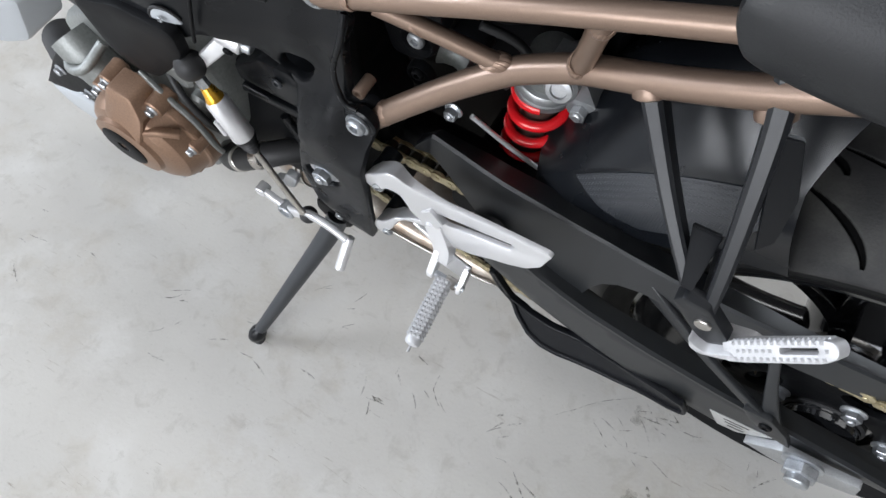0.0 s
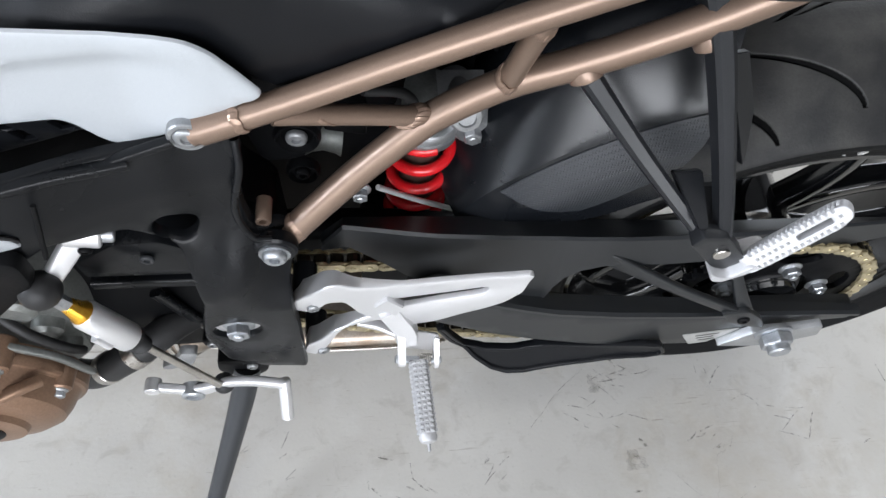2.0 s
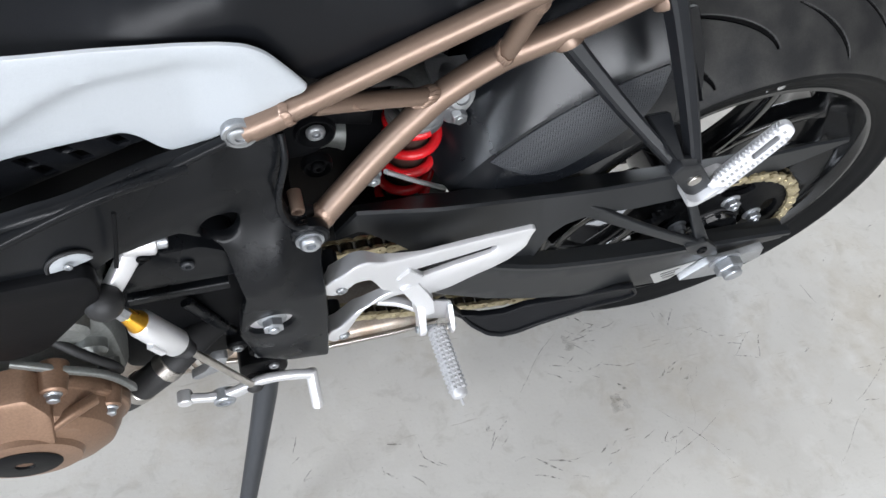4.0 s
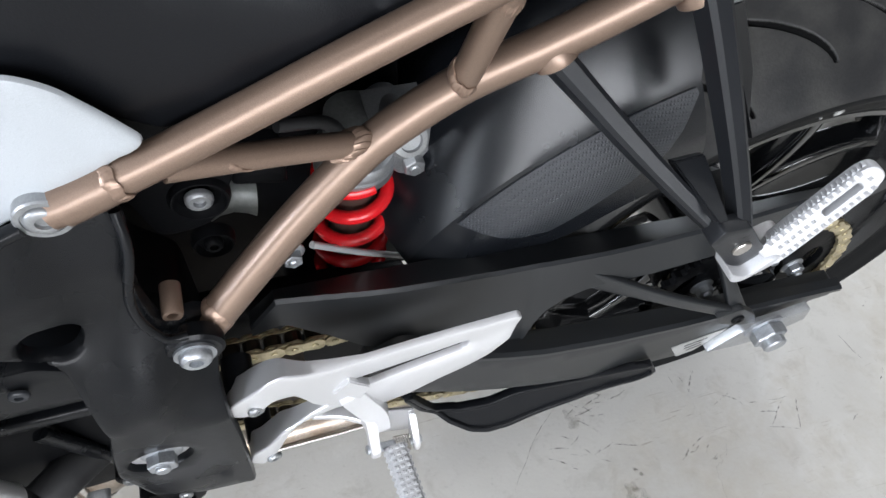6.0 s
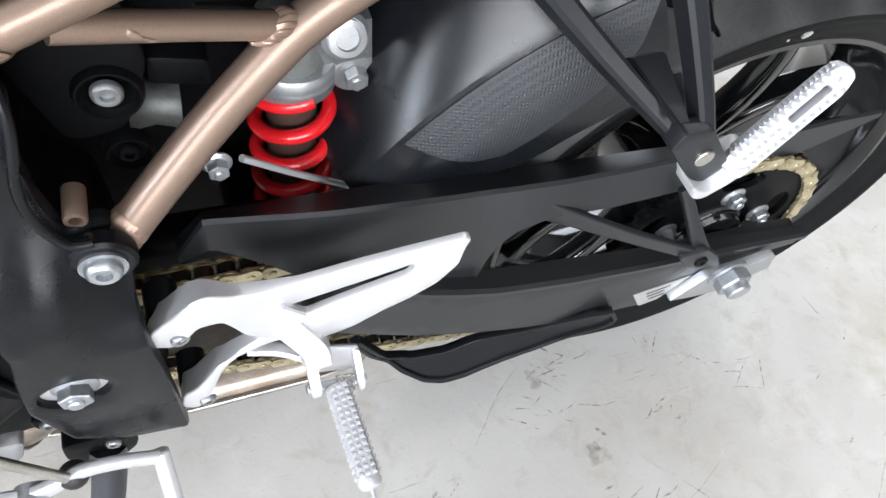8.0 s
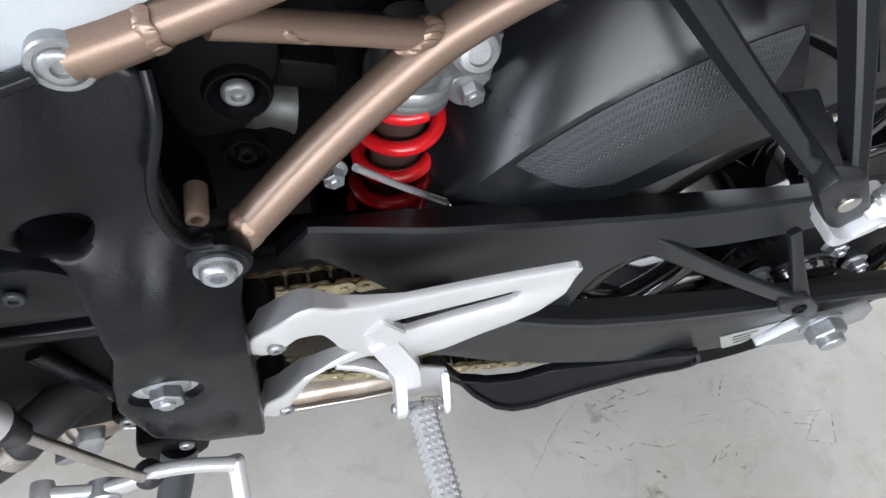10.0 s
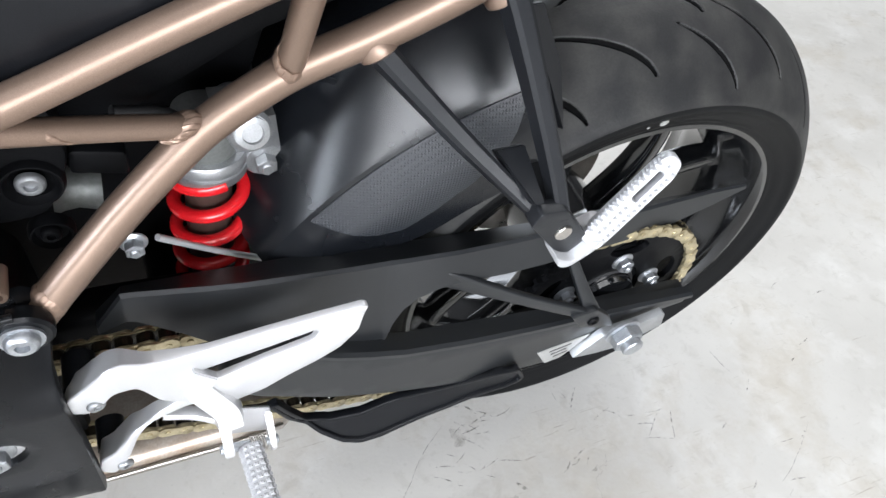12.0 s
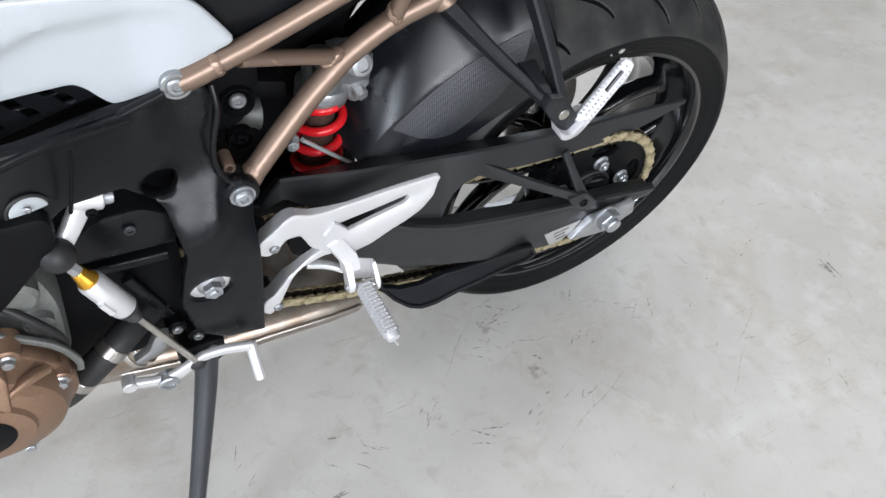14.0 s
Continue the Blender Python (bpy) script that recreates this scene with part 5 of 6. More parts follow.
tube(bm, [(-0.350, -0.055, 0.225), (-0.342, -0.066, 0.19), (-0.352, -0.072, 0.165)], 0.0022, 10)
part("breather_hose", bm, M_RUBBER, bike, "thin black breather hose beside the hugger")

# ---------------------------------------------------------------- bodywork


def tail_y(px, pz):
    crease = 0.425 + 0.02 * math.cos((px + 0.53) * 18)
    y = -0.119 - 0.02 * max(0, min(1, (-0.52 - px) / 0.25))
    if pz > crease:
        y += 1.1 * (pz - crease)
    else:
        y -= 0.03 * (crease - pz)
    return y


bm = B()
sheet(bm, [(-0.92, 0.40), (-0.70, 0.41), (-0.62, 0.405), (-0.56, 0.395), (-0.515, 0.366), (-0.48, 0.374), (-0.43, 0.397), (-0.36, 0.425), (-0.286, 0.452), (-0.19, 0.487), (-0.10, 0.52), (-0.10, 0.56), (-0.90, 0.56)],
      y=tail_y, thick=0.006, step=0.012, crown=0.002)
part("side_cover", bm, M_PLASTIC, bike, "matt black plastic side cover under the seat")
bm = B()
rows = []
for x, zt, wd in ((-0.62, 0.560, 0.06), (-0.58, 0.566, 0.08), (-0.48, 0.560, 0.09), (-0.38, 0.562, 0.095), (-0.28, 0.570, 0.095), (-0.20, 0.590, 0.08), (-0.18, 0.592, 0.06)):
    rows.append([(x, -wd * math.cos(math.pi * k / 12), zt - 0.05 + 0.05 * math.sin(math.pi * k / 12) ** 0.6) for k in range(13)] + [(x, wd * 0.9, zt - 0.07), (x, -wd * 0.9, zt - 0.07)])
loft(bm, rows)
part("seat", bm, M_SEAT, bike, "black vinyl rider seat")
bm = B()
sheet(bm, [(-0.62, -0.02), (-0.331, -0.02), (-0.334, 0.09), (-0.348, 0.14), (-0.36, 0.26), (-0.33, 0.36), (-0.62, 0.36)], y=0.012, thick=0.06, step=0.03, crown=0.01)
part("inner_mudguard", bm, M_DARK, bike, "black plastic mudguard between frame and tyre")
bm = B()
sheet(bm, [(-0.60, 0.26), (-0.45, 0.28), (-0.36, 0.335), (-0.27, 0.368), (-0.225, 0.385), (-0.20, 0.43), (-0.15, 0.46), (-0.15, 0.53), (-0.85, 0.53), (-0.85, 0.10), (-0.70, 0.10)], y=-0.045, thick=0.09, step=0.03, crown=0.01)
part("under_tray", bm, M_DARK, bike, "black plastic tray and airbox inside the frame")


# added dark sheet, unseen as a part, hides the bright floor between the tubes
bm = B()
sheet(bm, [(-0.62, 0.05), (-0.42, 0.10), (-0.335, 0.14), (-0.315, 0.21), (-0.275, 0.29), (-0.20, 0.40), (-0.18, 0.50), (-0.62, 0.50)], y=0.105, thick=0.006, step=0.03, crown=0.002)
part("far_gap_blocker", bm, M_DARK, bike, "dark sheet added on the far side to block the bright floor in the gaps")


def white_y(px, pz):
    """The lower field lies 5 mm behind a raised band that follows the upper edge."""
    y = -0.138 - 0.10 * max(0.0, -0.60 - px)
    crease = float(np.interp(px, (-0.92, -0.72, -0.68, -0.655, -0.60, -0.57, -0.556, -0.545, -0.52), (0.36, 0.382, 0.403, 0.4115, 0.413, 0.411, 0.404, 0.392, 0.36)))
    t = max(0.0, min(1.0, (crease - pz) / 0.007))
    fade_out = max(0.25, min(1.0, (-0.552 - px) / 0.05))
    return y + 0.0055 * fade_out * t * t * (3 - 2 * t) + 0.12 * max(0, pz - crease) - 0.05 * max(0, crease - pz - 0.02)


bm = B()
sheet(bm, [(-0.521, 0.375), (-0.533, 0.392), (-0.547, 0.410), (-0.558, 0.418), (-0.573, 0.422), (-0.602, 0.425), (-0.650, 0.431), (-0.70, 0.434), (-0.82, 0.435), (-0.92, 0.43), (-0.92, 0.315), (-0.80, 0.335),
           (-0.72, 0.354), (-0.68, 0.357), (-0.648, 0.358), (-0.640, 0.352), (-0.628, 0.336), (-0.617, 0.329), (-0.604, 0.331), (-0.582, 0.342), (-0.555, 0.357)], y=white_y, thick=0.003, step=0.0042, crown=0.0026, corner=0.006)
part("tank_side_panel", bm, M_WHITE, bike, "pale white painted tank side panel")


bm = B()
slots = []
for sx, sz in ((-0.644, 0.352), (-0.668, 0.347), (-0.692, 0.341), (-0.716, 0.334), (-0.656, 0.337), (-0.682, 0.330), (-0.708, 0.323)):
    slots.append([(sx - 0.0075, sz + 0.0045), (sx + 0.0015, sz + 0.0055), (sx + 0.0075, sz - 0.0035), (sx - 0.0015, sz - 0.0045)])
sheet(bm, [(-0.86, 0.335), (-0.72, 0.362), (-0.660, 0.370), (-0.630, 0.362), (-0.600, 0.338), (-0.640, 0.332), (-0.72, 0.310), (-0.86, 0.270)], y=lambda a, b: -0.120 - 0.10 * max(0.0, -0.60 - a), thick=0.004, holes=slots, step=0.006, crown=0.001, hole_corner=0.001)
part("louvre_panel", bm, M_PLASTIC, bike, "black plastic panel with slanted air slots")
bm = B()
bar_between(bm, [(-0.86, -0.200, 0.272), (-0.76, -0.186, 0.304), (-0.68, -0.168, 0.321), (-0.625, -0.150, 0.330), (-0.585, -0.142, 0.340)], 0.006, 0.008, 0.002, hint=(0, 0, 1))
part("lower_flange", bm, M_BLACK, COVER)
bm = B()
sheet(bm, [(-0.288, 0.486), (-0.270, 0.458), (-0.235, 0.452), (-0.190, 0.452), (-0.10, 0.472), (-0.05, 0.52), (-0.05, 0.575), (-0.28, 0.560)], y=lambda a, b: -0.150 + 0.9 * max(0.0, b - 0.50) + 0.5 * max(0.0, 0.468 - b), thick=0.012, step=0.009, crown=0.006, corner=0.015)
part("tail_cover", bm, M_SEAT, bike, "black tail cover over the ends of the tubes")


def fairing_y(px, pz):
    """The outer face slopes outwards to the front."""
    return -0.267 + 0.5 * (max(px, -0.96) + 0.755)


bm = B()
sheet(bm, [(-0.754, 0.354), (-0.766, 0.313), (-0.770, 0.308), (-0.786, 0.305), (-0.816, 0.310), (-0.840, 0.307), (-0.848, 0.299), (-0.862, 0.296), (-0.90, 0.296), (-1.02, 0.30), (-1.02, 0.36), (-0.840, 0.361), (-0.798, 0.367)],
      y=fairing_y, thick=0.038, step=0.006, crown=0.004, corner=0.004)
FAIR = part("side_fairing", bm, M_WHITE, bike, "pale white side fairing with dark hollow decal shapes", angle=24)


def ring_mark(outer):
    mx, mz = sum(a for a, _ in outer) / 4, sum(b for _, b in outer) / 4
    inn = [(mx + (a - mx) * 0.52, mz + (b - mz) * 0.46) for a, b in outer]
    bm = B()
    sheet(bm, outer, y=lambda a, b: fairing_y(a, b) - 0.0006, thick=0.0005, holes=[inn], step=0.006, crown=0, corner=0.006, hole_corner=0.003)
    part("decal_ring", bm, M_PRINT, FAIR, "dark hollow rounded decal shape", smooth=False)


ring_mark([(-0.808, 0.345), (-0.782, 0.351), (-0.789, 0.333), (-0.820, 0.322)])
ring_mark([(-0.841, 0.331), (-0.816, 0.338), (-0.824, 0.321), (-0.850, 0.314)])
ring_mark([(-0.866, 0.327), (-0.842, 0.333), (-0.849, 0.318), (-0.874, 0.312)])

# ---------------------------------------------------------------- engine
E_C, E_CAP = V(-0.796, 0, 0.083), V(-0.804, 0, 0.095)
E_PROF = [(1.0, -0.196), (1.0, -0.212), (0.985, -0.2145), (0.955, -0.2155), (0.94, -0.217), (0.925, -0.226), (0.87, -0.237), (0.76, -0.2445), (0.62, -0.248), (0.60, -0.2485), (0.575, -0.2535), (0.46, -0.2555), (0.40, -0.2560)]
bm = B()
rows = []
for fr, y in E_PROF:
    row = []
    for k in range(72):
        th = 2 * math.pi * k / 72
        c = E_C.lerp(E_CAP, max(0.0, min(1.0, (1 - fr) / 0.55)))
        rad = 0.0725 * fr * (1 + (0.02 * math.cos(th - 0.7) + 0.018 * math.cos(5 * th + 0.6)) * (fr > 0.93))
        row.append(V(c.x + rad * math.cos(th), y, c.z + rad * math.sin(th)))
    rows.append(row)
loft(bm, rows)
ENG = part("engine_cover", bm, M_ENGINE, bike, "brown painted magnesium alternator cover", angle=24)
bm = B()
lathe(bm, V(-0.804, -0.2555, 0.095), OUT, [(0, -0.004), (0.0285, -0.004), (0.029, 0.0012), (0.027, 0.0026), (0.008, 0.0026), (0.007, 0.0005), (0, 0.0005)], 40)
part("inspection_cap", bm, M_DARK, ENG, "black plastic inspection cap")
# cast block, ribs and bolt bosses of the cover
bm = B()
sheet(bm, [(-0.810, 0.172), (-0.776, 0.172), (-0.764, 0.150), (-0.772, 0.112), (-0.800, 0.112), (-0.818, 0.138)], y=lambda a, b: -0.232 - 0.022 * max(0.0, min(1.0, (0.172 - b) / 0.05)), thick=0.03, step=0.006, crown=0.004, corner=0.005)
part("cover_block", bm, M_ENGINE, ENG, angle=24)
for pts in ([(-0.775, -0.243, 0.128), (-0.755, -0.236, 0.135), (-0.737, -0.224, 0.128)], [(-0.772, -0.246, 0.100), (-0.752, -0.240, 0.098), (-0.733, -0.224, 0.095)], [(-0.806, -0.246, 0.054), (-0.800, -0.238, 0.034), (-0.792, -0.222, 0.014)]):
    bm = B()
    bar_between(bm, pts, 0.010, 0.008, 0.0025)
    part("cover_rib", bm, M_ENGINE, ENG)
for c in ((-0.820, 0.162, 0.0085), (-0.761, 0.155, 0.0095), (-0.733, 0.100, 0.0085), (-0.756, 0.038, 0.0075), (-0.785, 0.006, 0.0075), (-0.850, 0.130, 0.008)):
    bm = B()
    cyl(bm, (c[0], -0.196, c[1]), (c[0], -0.224, c[1]), c[2] + 0.003, 22, 0.0015, c[2] + 0.0012)
    part("bolt_boss", bm, M_ENGINE, ENG)
    bm = B()
    flange_nut(bm, V(c[0], -0.224, c[1]), OUT, 0.0052, 0.007)
    part("cover_bolt", bm, M_ZINC, ENG)
bm = B()
bar_between(bm, [(-0.785, -0.200, 0.178), (-0.757, -0.205, 0.162), (-0.728, -0.205, 0.132), (-0.716, -0.205, 0.100), (-0.718, -0.20, 0.076)], 0.006, 0.007, 0.0015)
part("gasket_flange", bm, M_CASE, ENG, "raw aluminium gasket flange")
bm = B()
sheet(bm, [(-0.95, -0.08), (-0.95, 0.14), (-0.86, 0.20), (-0.76, 0.215), (-0.720, 0.200), (-0.712, 0.150), (-0.722, 0.060), (-0.76, 0.02), (-0.80, -0.08)], y=-0.176, thick=0.10, step=0.02, crown=0.012, corner=0.02)
CASE = part("crankcase", bm, M_CASE, bike, "raw cast aluminium crankcase")
for pa, pb, r in (((-0.742, -0.165, 0.190), (-0.742, -0.192, 0.188), 0.020), ((-0.735, -0.165, 0.140), (-0.735, -0.188, 0.138), 0.013), ((-0.735, -0.165, 0.095), (-0.733, -0.186, 0.093), 0.010)):
    bm = B()
    cyl(bm, pa, pb, r, 24, 0.004)
    part("case_boss", bm, M_CASE, CASE)
bm = B()
tube(bm, [(-0.760, -0.185, 0.190), (-0.735, -0.198, 0.165), (-0.722, -0.195, 0.125), (-0.728, -0.18, 0.08)], 0.0042, 14)
part("wiring_loom", bm, M_RUBBER, bike, "black wiring loom over the crankcase")
# black shield above the cover, pump housing and its bright neck further forward
bm = B()
sheet(bm, [(-0.825, 0.262), (-0.758, 0.288), (-0.690, 0.290), (-0.692, 0.255), (-0.722, 0.222), (-0.753, 0.188), (-0.784, 0.180), (-0.815, 0.205)], y=-0.202, thick=0.012, step=0.009, crown=0.005, corner=0.012)
part("engine_shield", bm, M_DARK, bike, "black plastic shield above the alternator cover")
bm = B()
sheet(bm, [(-1.085, -0.045), (-1.00, 0.060), (-0.955, 0.110), (-0.905, 0.125), (-0.905, 0.070), (-0.935, 0.028), (-1.01, -0.025)], y=-0.200, thick=0.06, step=0.012, crown=0.014, corner=0.015)
PUMP = part("pump_housing", bm, M_DARK, bike, "black pump housing with screws")
for c in ((-0.925, 0.085), (-0.985, 0.050), (-0.955, 0.020)):
    bm = B()
    flange_nut(bm, V(c[0], -0.200, c[1]), OUT, 0.006, 0.007)
    part("pump_screw", bm, M_ZINC, PUMP)
bm = B()
tube(bm, [(-0.915, -0.185, 0.145), (-0.890, -0.190, 0.120), (-0.872, -0.188, 0.090)], 0.028, 26)
NECK = part("pump_neck", bm, M_CASE, bike, "raw aluminium pump neck")
bm = B()
tube(bm, [(-0.925, -0.165, 0.135), (-0.905, -0.213, 0.128), (-0.872, -0.216, 0.142), (-0.86, -0.185, 0.160)], 0.006, 14)
part("neck_rib", bm, M_CASE, NECK)
bm = B()
tube(bm, [(-1.13, -0.12, -0.06), (-1.05, -0.15, -0.03), (-0.97, -0.16, -0.045), (-0.90, -0.15, -0.07)], 0.030, 22)
part("lower_radiator_hose", bm, M_RUBBER, bike, "black radiator hose at the engine's front")
bm = B()
sheet(bm, [(-1.19, -0.145), (-1.10, -0.128), (-1.03, -0.165), (-0.985, -0.225), (-1.02, -0.250), (-1.12, -0.243), (-1.18, -0.19)], y=lambda a, b: -0.165 + 0.15 * max(0, -0.2 - b), thick=0.03, step=0.012, crown=0.012, corner=0.02)
part("belly_pan", bm, M_WHITE, bike, "white painted belly pan")

# ---------------------------------------------------------------- gear shift linkage
SHIFT = new("shift_linkage")
SHIFT.parent, SHIFT.location = bike, (0, 0, AXLE_Z)
SHIFT["label"] = "gear shift linkage with quickshifter cylinder and lever"
bm = B()
cyl(bm, (-0.6765, -0.164, 0.266), (-0.652, -0.162, 0.260), 0.0108, 28, 0.0015)
part("shaft_clamp", bm, M_SILVER, SHIFT)
bm = B()
cyl(bm, (-0.653, -0.162, 0.260), (-0.644, -0.161, 0.258), 0.0068, 20, 0.001)
part("splined_shaft", bm, M_ZINC, SHIFT)
bm = B()
torx_head(bm, V(-0.6635, -0.1725, 0.2555), V(0.05, -1, -0.25), 0.0050, 0.003)
part("clamp_screw", bm, M_DARK, SHIFT)
bm = B()
bar_between(bm, [(-0.668, -0.166, 0.262), (-0.683, -0.178, 0.246), (-0.699, -0.189, 0.229)], 0.012, 0.0155, 0.003, scale=lambda t: (1.0, 1.05 - 0.2 * t))
part("shift_arm", bm, M_SILVER, SHIFT)
bm = B()
bmesh.ops.create_uvsphere(bm, u_segments=20, v_segments=14, radius=0.015, matrix=Matrix.Translation((-0.697, -0.195, 0.238)))
part("ball_boot", bm, M_RUBBER, SHIFT, "black rubber ball joint boot")
R0, R1 = V(-0.697, -0.195, 0.236), V(-0.614, -0.203, 0.026)
rd = (R1 - R0).normalized()
bm = B()
prism(bm, R0 + rd * 0.010, rd, 0.0058, 0.018)
part("stud_nut", bm, M_ZINC, SHIFT)
bm = B()
lathe(bm, R0 + rd * 0.024, rd, [(0, 0), (0.0055, 0), (0.0062, 0.001), (0.0085, 0.012), (0.0098, 0.014), (0.0098, 0.018), (0, 0.018)], 24)
part("gold_nut", bm, M_GOLDA, SHIFT, "gold anodised lock nut")
bm = B()
lathe(bm, R0 + rd * 0.040, rd, [(0, 0), (0.010, 0), (0.012, 0.003), (0.0125, 0.052), (0.0115, 0.054), (0, 0.054)], 28)
part("quickshifter_cylinder", bm, M_SILVER, SHIFT, "aluminium quickshifter cylinder")
bm = B()
bar_between(bm, [tuple(R0 + rd * 0.060 + V(-0.004, -0.0115, -0.002)), tuple(R0 + rd * 0.078 + V(-0.004, -0.0115, -0.002))], 0.007, 0.006, 0.0015)
part("cable_port", bm, M_SILVER, SHIFT)
bm = B()
lathe(bm, R0 + rd * 0.094, rd, [(0, -0.002), (0.0118, -0.002), (0.0118, 0.003), (0.0085, 0.005), (0.0100, 0.008), (0.0075, 0.010), (0.0090, 0.013), (0.0068, 0.015), (0.0080, 0.018), (0.0050, 0.022), (0, 0.022)], 20)
part("bellows", bm, M_RUBBER, SHIFT)
bm = B()
cyl(bm, R0 + rd * 0.10, R1, 0.0038, 14)
part("shift_rod", bm, M_STEEL, SHIFT)
bm = B()
bmesh.ops.create_uvsphere(bm, u_segments=18, v_segments=12, radius=0.011, matrix=Matrix.Translation((-0.612, -0.198, 0.016)))
part("ball_boot", bm, M_RUBBER, SHIFT)
bm = B()
bar_between(bm, [(-0.686, -0.196, 0.010), (-0.672, -0.197, 0.006), (-0.655, -0.198, 0.001), (-0.638, -0.199, 0.002), (-0.622, -0.200, 0.014), (-0.604, -0.200, 0.025), (-0.578, -0.201, 0.025), (-0.552, -0.204, 0.021)], 0.012, 0.009, 0.003, hint=(0, 0, 1), scale=lambda t: (1.0 + 0.5 * math.exp(-((t - 0.34) / 0.10) ** 2), 1.0))
part("shift_lever", bm, M_SILVER, SHIFT)
bm = B()
cyl(bm, (-0.552, -0.198, 0.019), (-0.551, -0.230, -0.014), 0.0065, 18, 0.0015)
part("toe_peg", bm, M_SILVER, SHIFT)
bm = B()
lathe(bm, V(-0.684, -0.188, 0.009), OUT, [(0, 0), (0.0075, 0), (0.0080, 0.002), (0.0080, 0.013), (0.0068, 0.0145), (0, 0.0145)], 20)
part("lever_end", bm, M_SILVER, SHIFT)
bm = B()
sheet(bm, [(-0.668, 0.016), (-0.640, 0.030), (-0.630, 0.058), (-0.646, 0.060), (-0.656, 0.036), (-0.674, 0.024)], y=-0.182, thick=0.010, crown=0.002, corner=0.005, step=0.005)
part("pivot_casting", bm, M_ALU, SHIFT, "grey cast lever carrier")
bm = B()
lathe(bm, V(-0.646, -0.192, -0.002), OUT, [(0, 0), (0.0115, 0), (0.0115, 0.013), (0.0100, 0.0145), (0.007, 0.0145), (0.0065, 0.012), (0, 0.012)], 24)
part("lever_pivot", bm, M_ZINC, SHIFT)

# ---------------------------------------------------------------- side stand, hose, exhaust
STAND = new("side_stand")
STAND.parent, STAND.location = bike, (0, 0, AXLE_Z)
STAND["label"] = "black steel side stand, folded out"
bm = B()
FOOT = V(-0.686, -0.322, -0.262)
tube(bm, [(-0.598, -0.165, -0.030), (-0.61, -0.190, -0.070), (-0.650, -0.262, -0.172), tuple(FOOT)], 0.0135, 20, scale=lambda t: (1.25 - 0.62 * t, 1.05 - 0.42 * t))
part("stand_leg", bm, M_STAND, STAND)
bm = B()
dn = (BIKE.to_3x3().inverted() @ V(0, 0, -1)).normalized()
sd_ = (FOOT - V(-0.650, -0.262, -0.172)).normalized()
lathe(bm, FOOT - sd_ * 0.018, sd_, [(0, 0), (0.0085, 0), (0.0125, 0.008), (0.0130, 0.016), (0.0105, 0.026), (0.0055, 0.032), (0, 0.033)], 24)
sweep(bm, [FOOT + dn * 0.004, FOOT + dn * 0.012, FOOT + dn * 0.016], rounded(0.022, 0.018, 0.007), hint=(1, 0, 0.3))
part("stand_foot", bm, M_BLACK, STAND)
bm = B()
sheet(bm, [(-0.625, 0.000), (-0.575, 0.000), (-0.575, -0.035), (-0.59, -0.052), (-0.615, -0.050), (-0.63, -0.03)], y=-0.170, thick=0.03, crown=0.004, corner=0.008)
part("stand_bracket", bm, M_DARK, STAND)
for c in ((-0.622, -0.162, 0.034), (-0.602, -0.164, 0.012), (-0.590, -0.171, -0.012)):
    bm = B()
    cyl(bm, (c[0], c[1] + 0.03, c[2]), c, 0.011, 20, 0.002)
    part("switch_housing", bm, M_DARK, STAND)
    bm = B()
    torx_head(bm, V(*c), OUT, 0.0058, 0.0035)
    part("bracket_screw", bm, M_DULL, STAND)
bm = B()
tube(bm, [(-0.775, -0.165, -0.024), (-0.745, -0.175, -0.002), (-0.712, -0.178, 0.034), (-0.684, -0.172, 0.055), (-0.655, -0.150, 0.058), (-0.61, -0.115, 0.05)], 0.0155, 22)
HOSE = part("coolant_hose", bm, M_RUBBER, bike, "black rubber coolant hose")
for p, q in (((-0.727, -0.177, 0.018), (-0.722, -0.1775, 0.024)), ((-0.692, -0.1745, 0.050), (-0.686, -0.1725, 0.054))):
    p, q = Vector(p), Vector(q)
    bm = B()
    cyl(bm, p - (q - p) * 0.4, q + (q - p) * 0.4, 0.0168, 24, 0.0008)
    part("hose_clamp", bm, M_STEEL, HOSE, "steel hose clamp")
bm = B()
box = []
for x, yo, zt in ((-0.80, -0.080, -0.112), (-0.74, -0.095, -0.110), (-0.66, -0.108, -0.106), (-0.58, -0.120, -0.100), (-0.50, -0.122, -0.098), (-0.42, -0.120, -0.102), (-0.37, -0.112, -0.110), (-0.35, -0.095, -0.120)):
    sec = [(x, yo + 0.060, zt + 0.016), (x, yo + 0.03, zt + 0.013), (x, yo + 0.010, zt + 0.006), (x, yo + 0.002, zt - 0.002), (x, yo, zt - 0.012), (x, yo + 0.004, zt - 0.030), (x, yo + 0.02, zt - 0.050), (x, 0.05, zt - 0.055), (x, 0.05, zt + 0.016)]
    box.append(sec)
fine = []
for a, b in zip(box, box[1:]):
    fine += [[Vector(p).lerp(Vector(q), j / 4) for p, q in zip(a, b)] for j in range(4)]
fine.append([Vector(p) for p in box[-1]])
loft(bm, fine)
EXH = part("exhaust_box", bm, M_TITAN, bike, "brownish heat tinted exhaust collector box")
bm = B()
sweep(bm, curve([(x, yo - 0.0015, zt - 0.007) for x, yo, zt in ((-0.74, -0.095, -0.110), (-0.66, -0.108, -0.106), (-0.58, -0.120, -0.100), (-0.50, -0.122, -0.098), (-0.42, -0.120, -0.102), (-0.37, -0.112, -0.110))], 0.01), ring(0.0022, 10))
part("weld_seam", bm, M_STEEL, EXH)

